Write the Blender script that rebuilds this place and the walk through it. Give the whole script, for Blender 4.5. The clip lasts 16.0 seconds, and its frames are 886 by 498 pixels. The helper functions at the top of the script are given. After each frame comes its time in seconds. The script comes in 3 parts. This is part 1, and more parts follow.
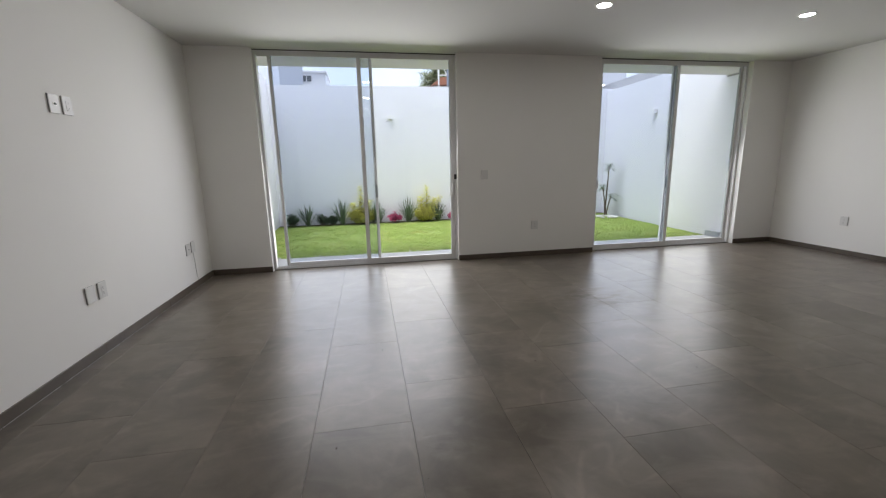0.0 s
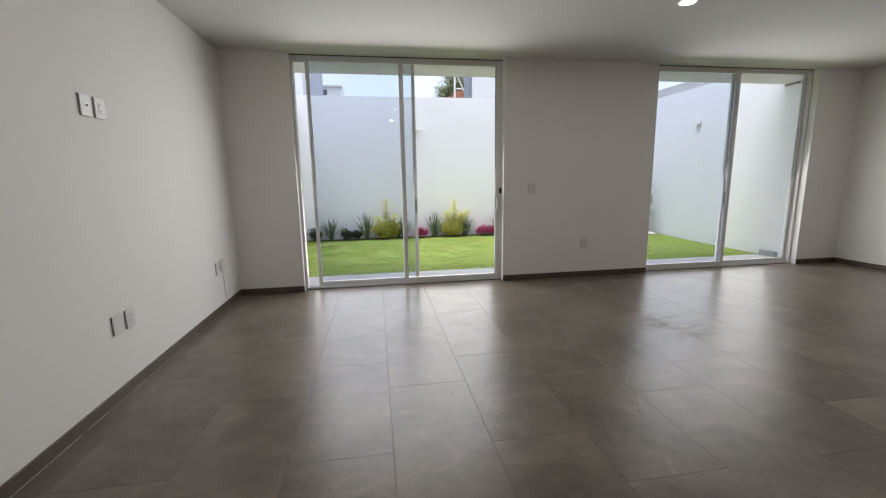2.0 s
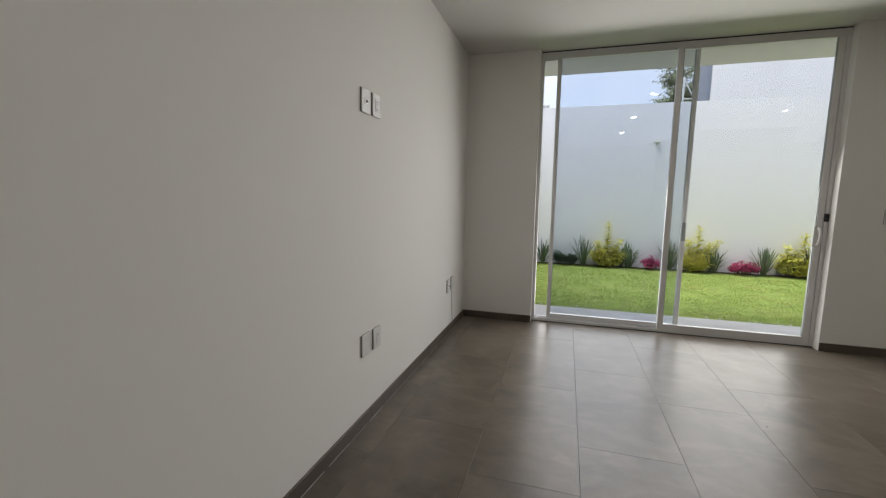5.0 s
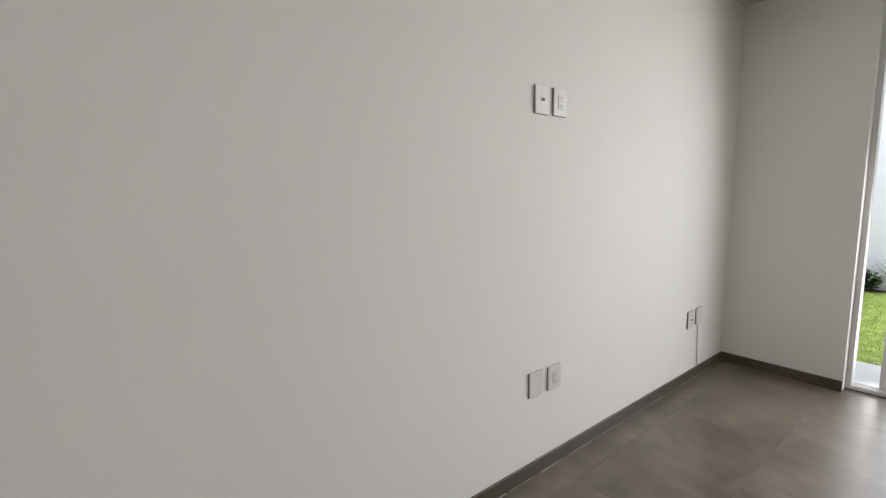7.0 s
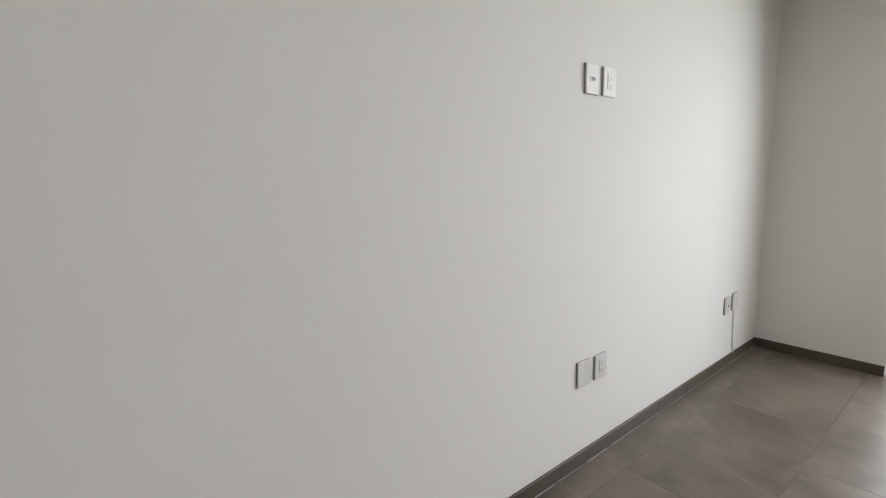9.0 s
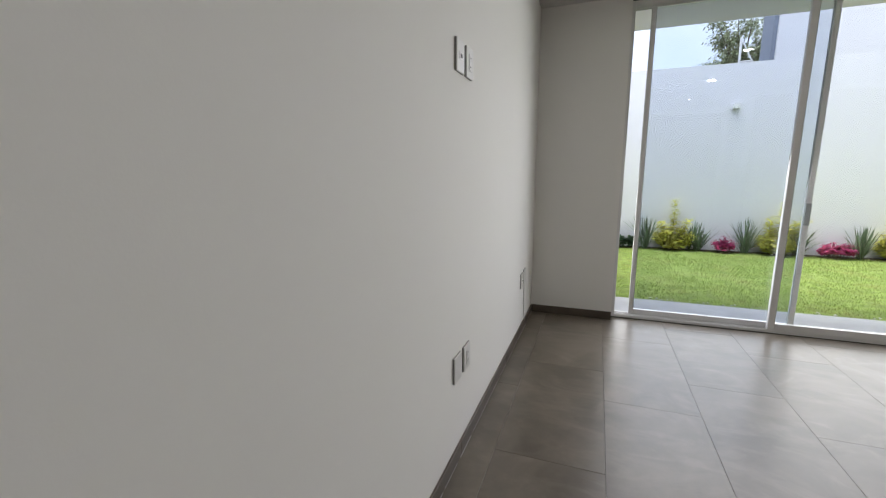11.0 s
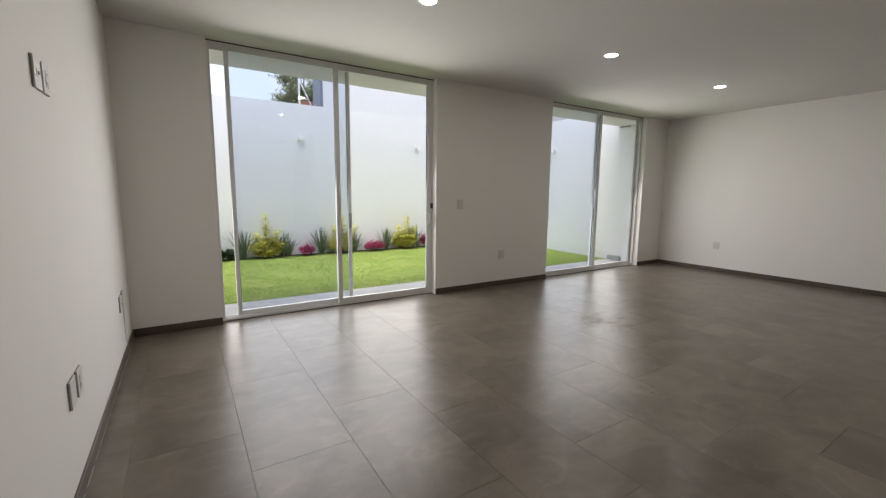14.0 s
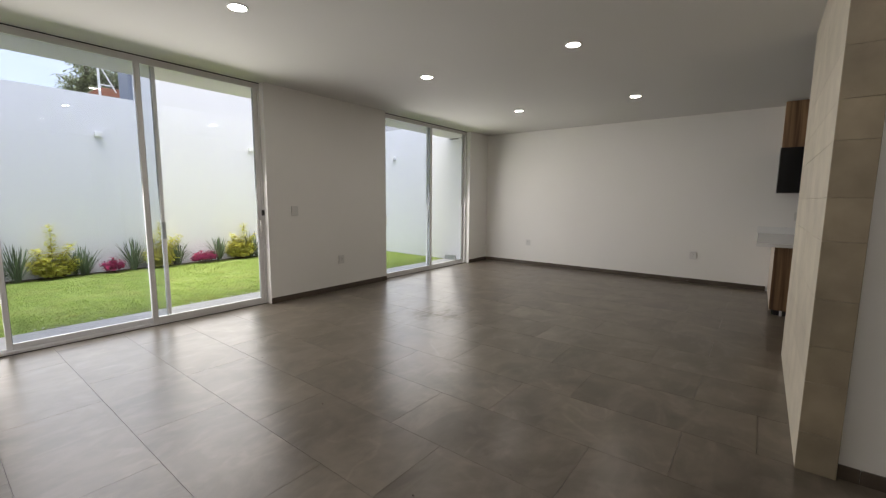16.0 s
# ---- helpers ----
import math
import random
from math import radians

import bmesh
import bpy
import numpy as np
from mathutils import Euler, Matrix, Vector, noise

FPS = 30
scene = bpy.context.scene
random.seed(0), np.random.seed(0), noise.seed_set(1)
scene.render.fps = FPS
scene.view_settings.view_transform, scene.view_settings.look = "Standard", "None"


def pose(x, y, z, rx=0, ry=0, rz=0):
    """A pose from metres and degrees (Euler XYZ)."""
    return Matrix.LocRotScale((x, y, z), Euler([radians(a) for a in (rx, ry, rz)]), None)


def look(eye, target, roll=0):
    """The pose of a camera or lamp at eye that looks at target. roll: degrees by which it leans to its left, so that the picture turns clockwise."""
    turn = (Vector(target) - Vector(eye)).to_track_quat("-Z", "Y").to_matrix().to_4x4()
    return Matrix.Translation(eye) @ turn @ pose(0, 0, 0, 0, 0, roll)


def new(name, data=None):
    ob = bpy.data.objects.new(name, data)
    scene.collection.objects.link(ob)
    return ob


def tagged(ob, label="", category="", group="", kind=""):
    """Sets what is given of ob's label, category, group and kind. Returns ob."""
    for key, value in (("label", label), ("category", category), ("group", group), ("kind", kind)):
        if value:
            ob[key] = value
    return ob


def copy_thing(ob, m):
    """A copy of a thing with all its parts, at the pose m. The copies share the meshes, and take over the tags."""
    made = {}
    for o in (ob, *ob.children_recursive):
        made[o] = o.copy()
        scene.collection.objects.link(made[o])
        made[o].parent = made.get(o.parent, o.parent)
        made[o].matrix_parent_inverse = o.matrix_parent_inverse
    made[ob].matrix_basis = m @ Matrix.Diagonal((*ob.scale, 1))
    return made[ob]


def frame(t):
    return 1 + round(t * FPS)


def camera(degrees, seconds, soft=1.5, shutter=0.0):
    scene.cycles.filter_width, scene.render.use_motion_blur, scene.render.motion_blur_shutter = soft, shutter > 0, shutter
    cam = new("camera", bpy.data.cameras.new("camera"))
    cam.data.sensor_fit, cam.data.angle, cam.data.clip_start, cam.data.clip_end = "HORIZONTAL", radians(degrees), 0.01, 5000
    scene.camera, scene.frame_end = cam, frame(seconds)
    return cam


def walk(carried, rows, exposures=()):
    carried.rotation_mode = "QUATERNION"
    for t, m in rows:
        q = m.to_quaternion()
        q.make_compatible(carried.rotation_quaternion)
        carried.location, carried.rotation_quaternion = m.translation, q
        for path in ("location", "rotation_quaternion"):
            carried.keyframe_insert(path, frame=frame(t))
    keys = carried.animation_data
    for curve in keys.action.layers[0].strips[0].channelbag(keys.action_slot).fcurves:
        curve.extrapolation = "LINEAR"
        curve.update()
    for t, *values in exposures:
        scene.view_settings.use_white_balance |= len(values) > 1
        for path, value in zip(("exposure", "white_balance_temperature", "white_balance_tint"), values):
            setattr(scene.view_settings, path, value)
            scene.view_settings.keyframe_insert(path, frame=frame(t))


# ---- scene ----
cam = camera(94.3, 16.0, soft=1.25)
PATH = [
    (0, (2.046, -5.658, 1.362), (2.391, -3.73, 0.959), -1.2),
    (0.5, (2.018, -5.513, 1.363), (2.441, -3.594, 0.99), -1.4),
    (1, (1.97, -5.382, 1.356), (2.439, -3.476, 0.973), -0.9),
    (1.5, (1.829, -5.26, 1.348), (2.265, -3.346, 0.968), -0.8),
    (2, (1.664, -5.152, 1.363), (1.975, -3.206, 1.023), -0.9),
    (2.5, (1.498, -4.993, 1.373), (1.682, -3.024, 1.072), -0.9),
    (3, (1.391, -4.848, 1.381), (1.497, -2.869, 1.109), -1.2),
    (3.2, (1.367, -4.815, 1.363), (1.441, -2.835, 1.096), -1.3),
    (5.3, (1.048, -4.249, 1.306), (0.305, -2.408, 1.063), 1.8),
    (5.5, (1.067, -4.146, 1.337), (0.199, -2.362, 1.081), 2.3),
    (6, (1.089, -3.989, 1.365), (-0.062, -2.372, 1.117), 1.8),
    (6.5, (1.175, -3.906, 1.363), (-0.249, -2.525, 1.107), 0.2),
    (7, (1.269, -3.851, 1.377), (-0.321, -2.662, 1.137), -0.9),
    (7.5, (1.294, -3.853, 1.377), (-0.341, -2.726, 1.136), -1.6),
    (8, (1.261, -3.9, 1.377), (-0.365, -2.768, 1.102), -1.6),
    (8.2, (1.24, -3.93, 1.372), (-0.38, -2.792, 1.087), -1.7),
    (10.3, (0.765, -3.987, 1.377), (-0.608, -2.576, 1.025), -0.7),
    (10.5, (0.697, -3.993, 1.346), (-0.512, -2.441, 0.984), -0.9),
    (11, (0.558, -4.017, 1.342), (-0.13, -2.172, 0.99), -0.2),
    (11.5, (0.512, -4.064, 1.344), (0.183, -2.119, 1.013), 2.5),
    (12, (0.508, -4.171, 1.344), (0.436, -2.2, 1.01), 2.3),
    (12.5, (0.535, -4.308, 1.351), (0.743, -2.346, 1.019), 1.0),
    (13, (0.511, -4.4, 1.348), (1.064, -2.498, 1.065), 0.3),
    (13.5, (0.458, -4.538, 1.348), (1.311, -2.752, 1.068), 0.3),
    (14, (0.462, -4.645, 1.359), (1.523, -2.971, 1.089), 0.6),
    (14.5, (0.482, -4.816, 1.366), (1.719, -3.265, 1.111), 1.0),
    (15, (0.505, -4.921, 1.365), (1.906, -3.514, 1.125), 1.0),
    (15.5, (0.471, -4.969, 1.357), (1.988, -3.686, 1.126), 0.6),
    (16, (0.496, -4.992, 1.39), (2.066, -3.778, 1.147), 0.5),
]
walk(cam, [(t, look(eye, target, roll)) for t, eye, target, roll in PATH], [(0, 1.03, 6100, 12), (2.5, 1.0, 6350, 12), (3.2, 0.95, 6400, 11), (5.3, 0.75, 6450, 10), (6.0, 0.86, 6500, 11), (7.0, 1.47, 6250, 11), (8.2, 1.64, 6150, 10), (10.3, 1.38, 6150, 10), (11.0, 1.08, 6150, 10), (12.5, 1.0, 6400, 11), (16, 1.12, 6550, 12)])

# ---- light ----
world = bpy.data.worlds.new("sky")
scene.world = world
world.use_nodes = True
wn, wl = world.node_tree.nodes, world.node_tree.links
sky = wn.new("ShaderNodeTexSky")
sky.sky_type, sky.sun_disc = "NISHITA", False
sky.sun_elevation, sky.sun_rotation = radians(76), radians(236)
sky.air_density, sky.dust_density, sky.ozone_density = 1.0, 3.0, 1.0
# soft broken cloud over the blue
tc = wn.new("ShaderNodeTexCoord")
cloud = wn.new("ShaderNodeTexNoise")
cloud.inputs["Scale"].default_value, cloud.inputs["Detail"].default_value = 2.2, 6
wl.new(tc.outputs["Generated"], cloud.inputs["Vector"])
ramp = wn.new("ShaderNodeValToRGB")
ramp.color_ramp.elements[0].color = (0.62, 0.62, 0.62, 1)
ramp.color_ramp.elements[0].position, ramp.color_ramp.elements[1].position = 0.36, 0.57
wl.new(cloud.outputs["Fac"], ramp.inputs["Fac"])
mix = wn.new("ShaderNodeMix")
mix.data_type = "RGBA"
wl.new(ramp.outputs["Color"], mix.inputs["Factor"])
wl.new(sky.outputs["Color"], mix.inputs["A"])
mix.inputs["B"].default_value = (4.5, 4.75, 5.3, 1)
wl.new(mix.outputs["Result"], wn["Background"].inputs["Color"])
wn["Background"].inputs["Strength"].default_value = 0.15

sun = new("sun", bpy.data.lights.new("sun", "SUN"))
sun.data.energy, sun.data.angle, sun.data.color = 2.4, radians(35), (1.0, 0.96, 0.9)
sun.matrix_world = look((1.0, 0.4, 12), (3.4, 2.0, 0))


def window_light(x0, x1, watts):
    """The sky's light coming in through a door's opening."""
    lamp = new("window_light", bpy.data.lights.new("window_light", "AREA"))
    lamp.data.shape, lamp.data.size, lamp.data.size_y = "RECTANGLE", x1 - x0, 2.6
    lamp.data.energy, lamp.data.color, lamp.data.spread = watts, (1.0, 0.955, 0.92), radians(165)
    lamp.matrix_world = look(((x0 + x1) / 2, 0.14, 1.36), ((x0 + x1) / 2, -4.86, 0.1))


window_light(0.81, 3.24, 26)
window_light(5.44, 7.80, 19)


# ---- materials ----
def mat(name, color, rough=0.5, metal=0.0, vary=0.06, scale=3.0, bump=0.0, bump_scale=60.0, per_object=0.0, spec=0.5, coat=0.0):
    m = bpy.data.materials.new(name)
    m.use_nodes = True
    n, l = m.node_tree.nodes, m.node_tree.links
    p = n["Principled BSDF"]
    p.inputs["Roughness"].default_value, p.inputs["Metallic"].default_value = rough, metal
    p.inputs["Specular IOR Level"].default_value = spec
    p.inputs["Coat Weight"].default_value = coat
    co = n.new("ShaderNodeTexCoord")
    geo = n.new("ShaderNodeNewGeometry")
    a = n.new("ShaderNodeTexNoise")
    a.inputs["Scale"].default_value, a.inputs["Detail"].default_value = scale, 5
    l.new(geo.outputs["Position"], a.inputs["Vector"])
    hsv = n.new("ShaderNodeHueSaturation")
    hsv.inputs["Color"].default_value = (*color, 1)
    mr = n.new("ShaderNodeMapRange")
    mr.inputs["From Min"].default_value, mr.inputs["From Max"].default_value = 0.3, 0.7
    mr.inputs["To Min"].default_value, mr.inputs["To Max"].default_value = 1 - vary, 1 + vary
    l.new(a.outputs["Fac"], mr.inputs["Value"])
    val = mr.outputs["Result"]
    if per_object:
        oi = n.new("ShaderNodeObjectInfo")
        isl = n.new("ShaderNodeMapRange")
        isl.inputs["To Min"].default_value, isl.inputs["To Max"].default_value = 1 - per_object, 1 + per_object
        l.new(oi.outputs["Random"], isl.inputs["Value"])
        mul = n.new("ShaderNodeMath")
        mul.operation = "MULTIPLY"
        l.new(val, mul.inputs[0]), l.new(isl.outputs["Result"], mul.inputs[1])
        val = mul.outputs[0]
    l.new(val, hsv.inputs["Value"])
    l.new(hsv.outputs["Color"], p.inputs["Base Color"])
    if bump:
        b = n.new("ShaderNodeTexNoise")
        b.inputs["Scale"].default_value, b.inputs["Detail"].default_value = bump_scale, 4
        l.new(geo.outputs["Position"], b.inputs["Vector"])
        bn = n.new("ShaderNodeBump")
        bn.inputs["Strength"].default_value, bn.inputs["Distance"].default_value = bump, 0.004
        l.new(b.outputs["Fac"], bn.inputs["Height"])
        l.new(bn.outputs["Normal"], p.inputs["Normal"])
    return m


def leaf_mat(name, color, vary, patches=None):
    """Foliage: each leaf a little lighter, darker or yellower, with some light through it."""
    m = bpy.data.materials.new(name)
    m.use_nodes = True
    n, l = m.node_tree.nodes, m.node_tree.links
    p = n["Principled BSDF"]
    geo = n.new("ShaderNodeNewGeometry")
    hsv = n.new("ShaderNodeHueSaturation")
    hsv.inputs["Color"].default_value = (*color, 1)
    v = n.new("ShaderNodeMapRange")
    v.inputs["To Min"].default_value, v.inputs["To Max"].default_value = 1 - vary, 1 + vary
    h = n.new("ShaderNodeMapRange")
    h.inputs["To Min"].default_value, h.inputs["To Max"].default_value = 0.485, 0.515
    l.new(geo.outputs["Random Per Island"], v.inputs["Value"])
    l.new(geo.outputs["Random Per Island"], h.inputs["Value"])
    l.new(v.outputs["Result"], hsv.inputs["Value"])
    l.new(h.outputs["Result"], hsv.inputs["Hue"])
    if patches:
        # drier, yellower patches half a metre across
        pn, pr, pm = n.new("ShaderNodeTexNoise"), n.new("ShaderNodeMapRange"), n.new("ShaderNodeMix")
        pn.inputs["Scale"].default_value, pn.inputs["Detail"].default_value = 2.4, 5
        pr.inputs["From Min"].default_value, pr.inputs["From Max"].default_value = 0.48, 0.72
        pm.data_type = "RGBA"
        pm.inputs["A"].default_value, pm.inputs["B"].default_value = (*color, 1), (*patches, 1)
        l.new(geo.outputs["Position"], pn.inputs["Vector"])
        l.new(pn.outputs["Fac"], pr.inputs["Value"]), l.new(pr.outputs["Result"], pm.inputs["Factor"])
        l.new(pm.outputs["Result"], hsv.inputs["Color"])
    l.new(hsv.outputs["Color"], p.inputs["Base Color"])
    p.inputs["Roughness"].default_value = 0.55
    tr = n.new("ShaderNodeBsdfTranslucent")
    l.new(hsv.outputs["Color"], tr.inputs["Color"])
    mx = n.new("ShaderNodeMixShader")
    mx.inputs["Fac"].default_value = 0.35
    l.new(p.outputs["BSDF"], mx.inputs[1]), l.new(tr.outputs["BSDF"], mx.inputs[2])
    l.new(mx.outputs["Shader"], n["Material Output"].inputs["Surface"])
    return m


def tile_mat():
    """Polished cement-look porcelain: warm grey-brown, cloudy, with pale brushed strokes that differ tile by tile."""
    m = bpy.data.materials.new("porcelain_tile")
    m.use_nodes = True
    n, l = m.node_tree.nodes, m.node_tree.links
    p = n["Principled BSDF"]
    geo, oi = n.new("ShaderNodeNewGeometry"), n.new("ShaderNodeObjectInfo")
    off = n.new("ShaderNodeVectorMath")
    off.operation = "MULTIPLY_ADD"
    comb = n.new("ShaderNodeCombineXYZ")
    for k in range(3):
        l.new(oi.outputs["Random"], comb.inputs[k])
    off.inputs[1].default_value = (37.0, 23.0, 11.0)
    l.new(comb.outputs[0], off.inputs[0]), l.new(geo.outputs["Position"], off.inputs[2])
    big = n.new("ShaderNodeTexNoise")
    big.inputs["Scale"].default_value, big.inputs["Detail"].default_value, big.inputs["Distortion"].default_value = 2.1, 8, 0.5
    big.inputs["Roughness"].default_value = 0.58
    l.new(off.outputs[0], big.inputs["Vector"])
    mp = n.new("ShaderNodeMapping")
    mp.inputs["Rotation"].default_value = (0, 0, radians(32))
    mp.inputs["Scale"].default_value = (1.0, 2.3, 1)
    l.new(off.outputs[0], mp.inputs["Vector"])
    vein = n.new("ShaderNodeTexNoise")
    vein.inputs["Scale"].default_value, vein.inputs["Detail"].default_value, vein.inputs["Distortion"].default_value = 1.7, 8, 1.8
    vein.inputs["Roughness"].default_value = 0.6
    l.new(mp.outputs["Vector"], vein.inputs["Vector"])
    r1 = n.new("ShaderNodeValToRGB")
    r1.color_ramp.elements[0].position, r1.color_ramp.elements[1].position = 0.34, 0.68
    r1.color_ramp.elements[0].color, r1.color_ramp.elements[1].color = (0.096, 0.080, 0.061, 1), (0.180, 0.152, 0.120, 1)
    l.new(big.outputs["Fac"], r1.inputs["Fac"])
    # broad pale strokes
    r2 = n.new("ShaderNodeMapRange")
    r2.inputs["From Min"].default_value, r2.inputs["From Max"].default_value = 0.50, 0.80
    r2.inputs["To Min"].default_value, r2.inputs["To Max"].default_value = 0.0, 0.40
    l.new(vein.outputs["Fac"], r2.inputs["Value"])
    # thin branching veins where a second noise crosses its middle, only in patches
    thin = n.new("ShaderNodeTexNoise")
    thin.inputs["Scale"].default_value, thin.inputs["Detail"].default_value, thin.inputs["Distortion"].default_value = 1.3, 3, 0.7
    l.new(off.outputs[0], thin.inputs["Vector"])
    dev, dabs, line, patch, veinf, fac = (n.new("ShaderNodeMath"), n.new("ShaderNodeMath"), n.new("ShaderNodeMapRange"), n.new("ShaderNodeMapRange"), n.new("ShaderNodeMath"), n.new("ShaderNodeMath"))
    dev.operation, dabs.operation, veinf.operation, fac.operation = "SUBTRACT", "ABSOLUTE", "MULTIPLY", "MAXIMUM"
    dev.inputs[1].default_value = 0.5
    line.interpolation_type = "SMOOTHSTEP"
    line.inputs["From Min"].default_value, line.inputs["From Max"].default_value = 0.034, 0.0
    line.inputs["To Min"].default_value, line.inputs["To Max"].default_value = 0.0, 0.30
    patch.inputs["From Min"].default_value, patch.inputs["From Max"].default_value = 0.46, 0.62
    l.new(thin.outputs["Fac"], dev.inputs[0]), l.new(dev.outputs[0], dabs.inputs[0]), l.new(dabs.outputs[0], line.inputs["Value"])
    l.new(big.outputs["Fac"], patch.inputs["Value"])
    l.new(line.outputs["Result"], veinf.inputs[0]), l.new(patch.outputs["Result"], veinf.inputs[1])
    l.new(veinf.outputs[0], fac.inputs[0]), l.new(r2.outputs["Result"], fac.inputs[1])
    mx = n.new("ShaderNodeMix")
    mx.data_type = "RGBA"
    l.new(fac.outputs[0], mx.inputs["Factor"])
    l.new(r1.outputs["Color"], mx.inputs["A"])
    mx.inputs["B"].default_value = (0.285, 0.246, 0.203, 1)
    # dull dried-water smears on the tiles between the doors
    dist = n.new("ShaderNodeVectorMath")
    dist.operation = "DISTANCE"
    dist.inputs[1].default_value = (4.30, -1.95, 0)
    l.new(geo.outputs["Position"], dist.inputs[0])
    near = n.new("ShaderNodeMapRange")
    near.inputs["From Min"].default_value, near.inputs["From Max"].default_value = 0.45, 0.1
    l.new(dist.outputs["Value"], near.inputs["Value"])
    smp = n.new("ShaderNodeMapping")
    smp.inputs["Rotation"].default_value, smp.inputs["Scale"].default_value = (0, 0, radians(-28)), (2.2, 9.0, 1)
    l.new(geo.outputs["Position"], smp.inputs["Vector"])
    sn = n.new("ShaderNodeTexNoise")
    sn.inputs["Scale"].default_value, sn.inputs["Detail"].default_value, sn.inputs["Distortion"].default_value = 1.6, 5, 1.5
    l.new(smp.outputs["Vector"], sn.inputs["Vector"])
    sr = n.new("ShaderNodeMapRange")
    sr.inputs["From Min"].default_value, sr.inputs["From Max"].default_value = 0.50, 0.60
    l.new(sn.outputs["Fac"], sr.inputs["Value"])
    smear = n.new("ShaderNodeMath")
    smear.operation = "MULTIPLY"
    l.new(near.outputs["Result"], smear.inputs[0]), l.new(sr.outputs["Result"], smear.inputs[1])
    l.new(mx.outputs["Result"], p.inputs["Base Color"])
    rr = n.new("ShaderNodeMapRange")
    rr.inputs["To Min"].default_value, rr.inputs["To Max"].default_value = 0.265, 0.33
    l.new(big.outputs["Fac"], rr.inputs["Value"])
    radd = n.new("ShaderNodeMath")
    radd.operation = "MULTIPLY_ADD"
    radd.inputs[1].default_value = 0.22
    l.new(smear.outputs[0], radd.inputs[0]), l.new(rr.outputs["Result"], radd.inputs[2])
    l.new(radd.outputs[0], p.inputs["Roughness"])
    p.inputs["Specular IOR Level"].default_value = 0.5
    b = n.new("ShaderNodeTexNoise")
    b.inputs["Scale"].default_value = 3.0
    l.new(off.outputs[0], b.inputs["Vector"])
    bn = n.new("ShaderNodeBump")
    bn.inputs["Strength"].default_value, bn.inputs["Distance"].default_value = 0.04, 0.004
    l.new(b.outputs["Fac"], bn.inputs["Height"])
    l.new(bn.outputs["Normal"], p.inputs["Normal"])
    return m


def wood_mat():
    m = bpy.data.materials.new("walnut_laminate")
    m.use_nodes = True
    n, l = m.node_tree.nodes, m.node_tree.links
    p = n["Principled BSDF"]
    geo = n.new("ShaderNodeNewGeometry")
    mp = n.new("ShaderNodeMapping")
    mp.inputs["Scale"].default_value = (14, 14, 0.7)
    l.new(geo.outputs["Position"], mp.inputs["Vector"])
    g = n.new("ShaderNodeTexNoise")
    g.inputs["Scale"].default_value, g.inputs["Detail"].default_value, g.inputs["Distortion"].default_value = 1.0, 6, 0.6
    l.new(mp.outputs["Vector"], g.inputs["Vector"])
    r = n.new("ShaderNodeValToRGB")
    r.color_ramp.elements[0].position, r.color_ramp.elements[1].position = 0.34, 0.66
    r.color_ramp.elements[0].color, r.color_ramp.elements[1].color = (0.075, 0.036, 0.016, 1), (0.36, 0.215, 0.11, 1)
    l.new(g.outputs["Fac"], r.inputs["Fac"])
    l.new(r.outputs["Color"], p.inputs["Base Color"])
    p.inputs["Roughness"].default_value = 0.42
    return m


def glass_mat(name, tint, rough=0.0):
    """Thin float glass: straight through with a tint, and a mirror-like share of reflection."""
    m = bpy.data.materials.new(name)
    m.use_nodes = True
    n, l = m.node_tree.nodes, m.node_tree.links
    n.remove(n["Principled BSDF"])
    t, g, mx = n.new("ShaderNodeBsdfTransparent"), n.new("ShaderNodeBsdfGlossy"), n.new("ShaderNodeMixShader")
    t.inputs["Color"].default_value = (*tint, 1)
    g.inputs["Roughness"].default_value = rough
    f = n.new("ShaderNodeLayerWeight")
    f.inputs["Blend"].default_value = 0.5
    pw, sc_ = n.new("ShaderNodeMath"), n.new("ShaderNodeMath")
    pw.operation, sc_.operation = "POWER", "MULTIPLY_ADD"
    pw.inputs[1].default_value, sc_.inputs[1].default_value, sc_.inputs[2].default_value = 5.0, 0.9, 0.04
    l.new(f.outputs["Facing"], pw.inputs[0]), l.new(pw.outputs[0], sc_.inputs[0])
    l.new(sc_.outputs[0], mx.inputs["Fac"])
    l.new(t.outputs[0], mx.inputs[1]), l.new(g.outputs[0], mx.inputs[2])
    l.new(mx.outputs[0], n["Material Output"].inputs["Surface"])
    return m


def glow_mat(name, color, strength):
    m = bpy.data.materials.new(name)
    m.use_nodes = True
    p = m.node_tree.nodes["Principled BSDF"]
    p.inputs["Base Color"].default_value = (0.8, 0.8, 0.8, 1)
    p.inputs["Emission Color"].default_value = (*color, 1)
    p.inputs["Emission Strength"].default_value = strength
    return m


PAINT = mat("white_wall_paint", (0.80, 0.785, 0.755), 0.75, vary=0.012, scale=1.2, bump=0.04, bump_scale=160)
# Below the walls' white, to offset too much lamp light on the ceiling.
CEIL = mat("dimmed_ceiling_paint", (0.64, 0.632, 0.61), 0.8, vary=0.012, scale=1.0, bump=0.06, bump_scale=140)
OUTPAINT = mat("white_exterior_paint", (0.82, 0.81, 0.85), 0.85, vary=0.02, scale=0.9, bump=0.25, bump_scale=90)
# White with a magenta tint that cancels green light bounced off the lawn.
EAVE = mat("magenta_tinted_soffit_paint", (0.80, 0.745, 0.80), 0.85, vary=0.015, scale=1.0, bump=0.1, bump_scale=90)
CONCRETE = mat("raw_concrete_block", (0.42, 0.42, 0.42), 0.9, vary=0.12, scale=2.5, bump=0.5, bump_scale=40)
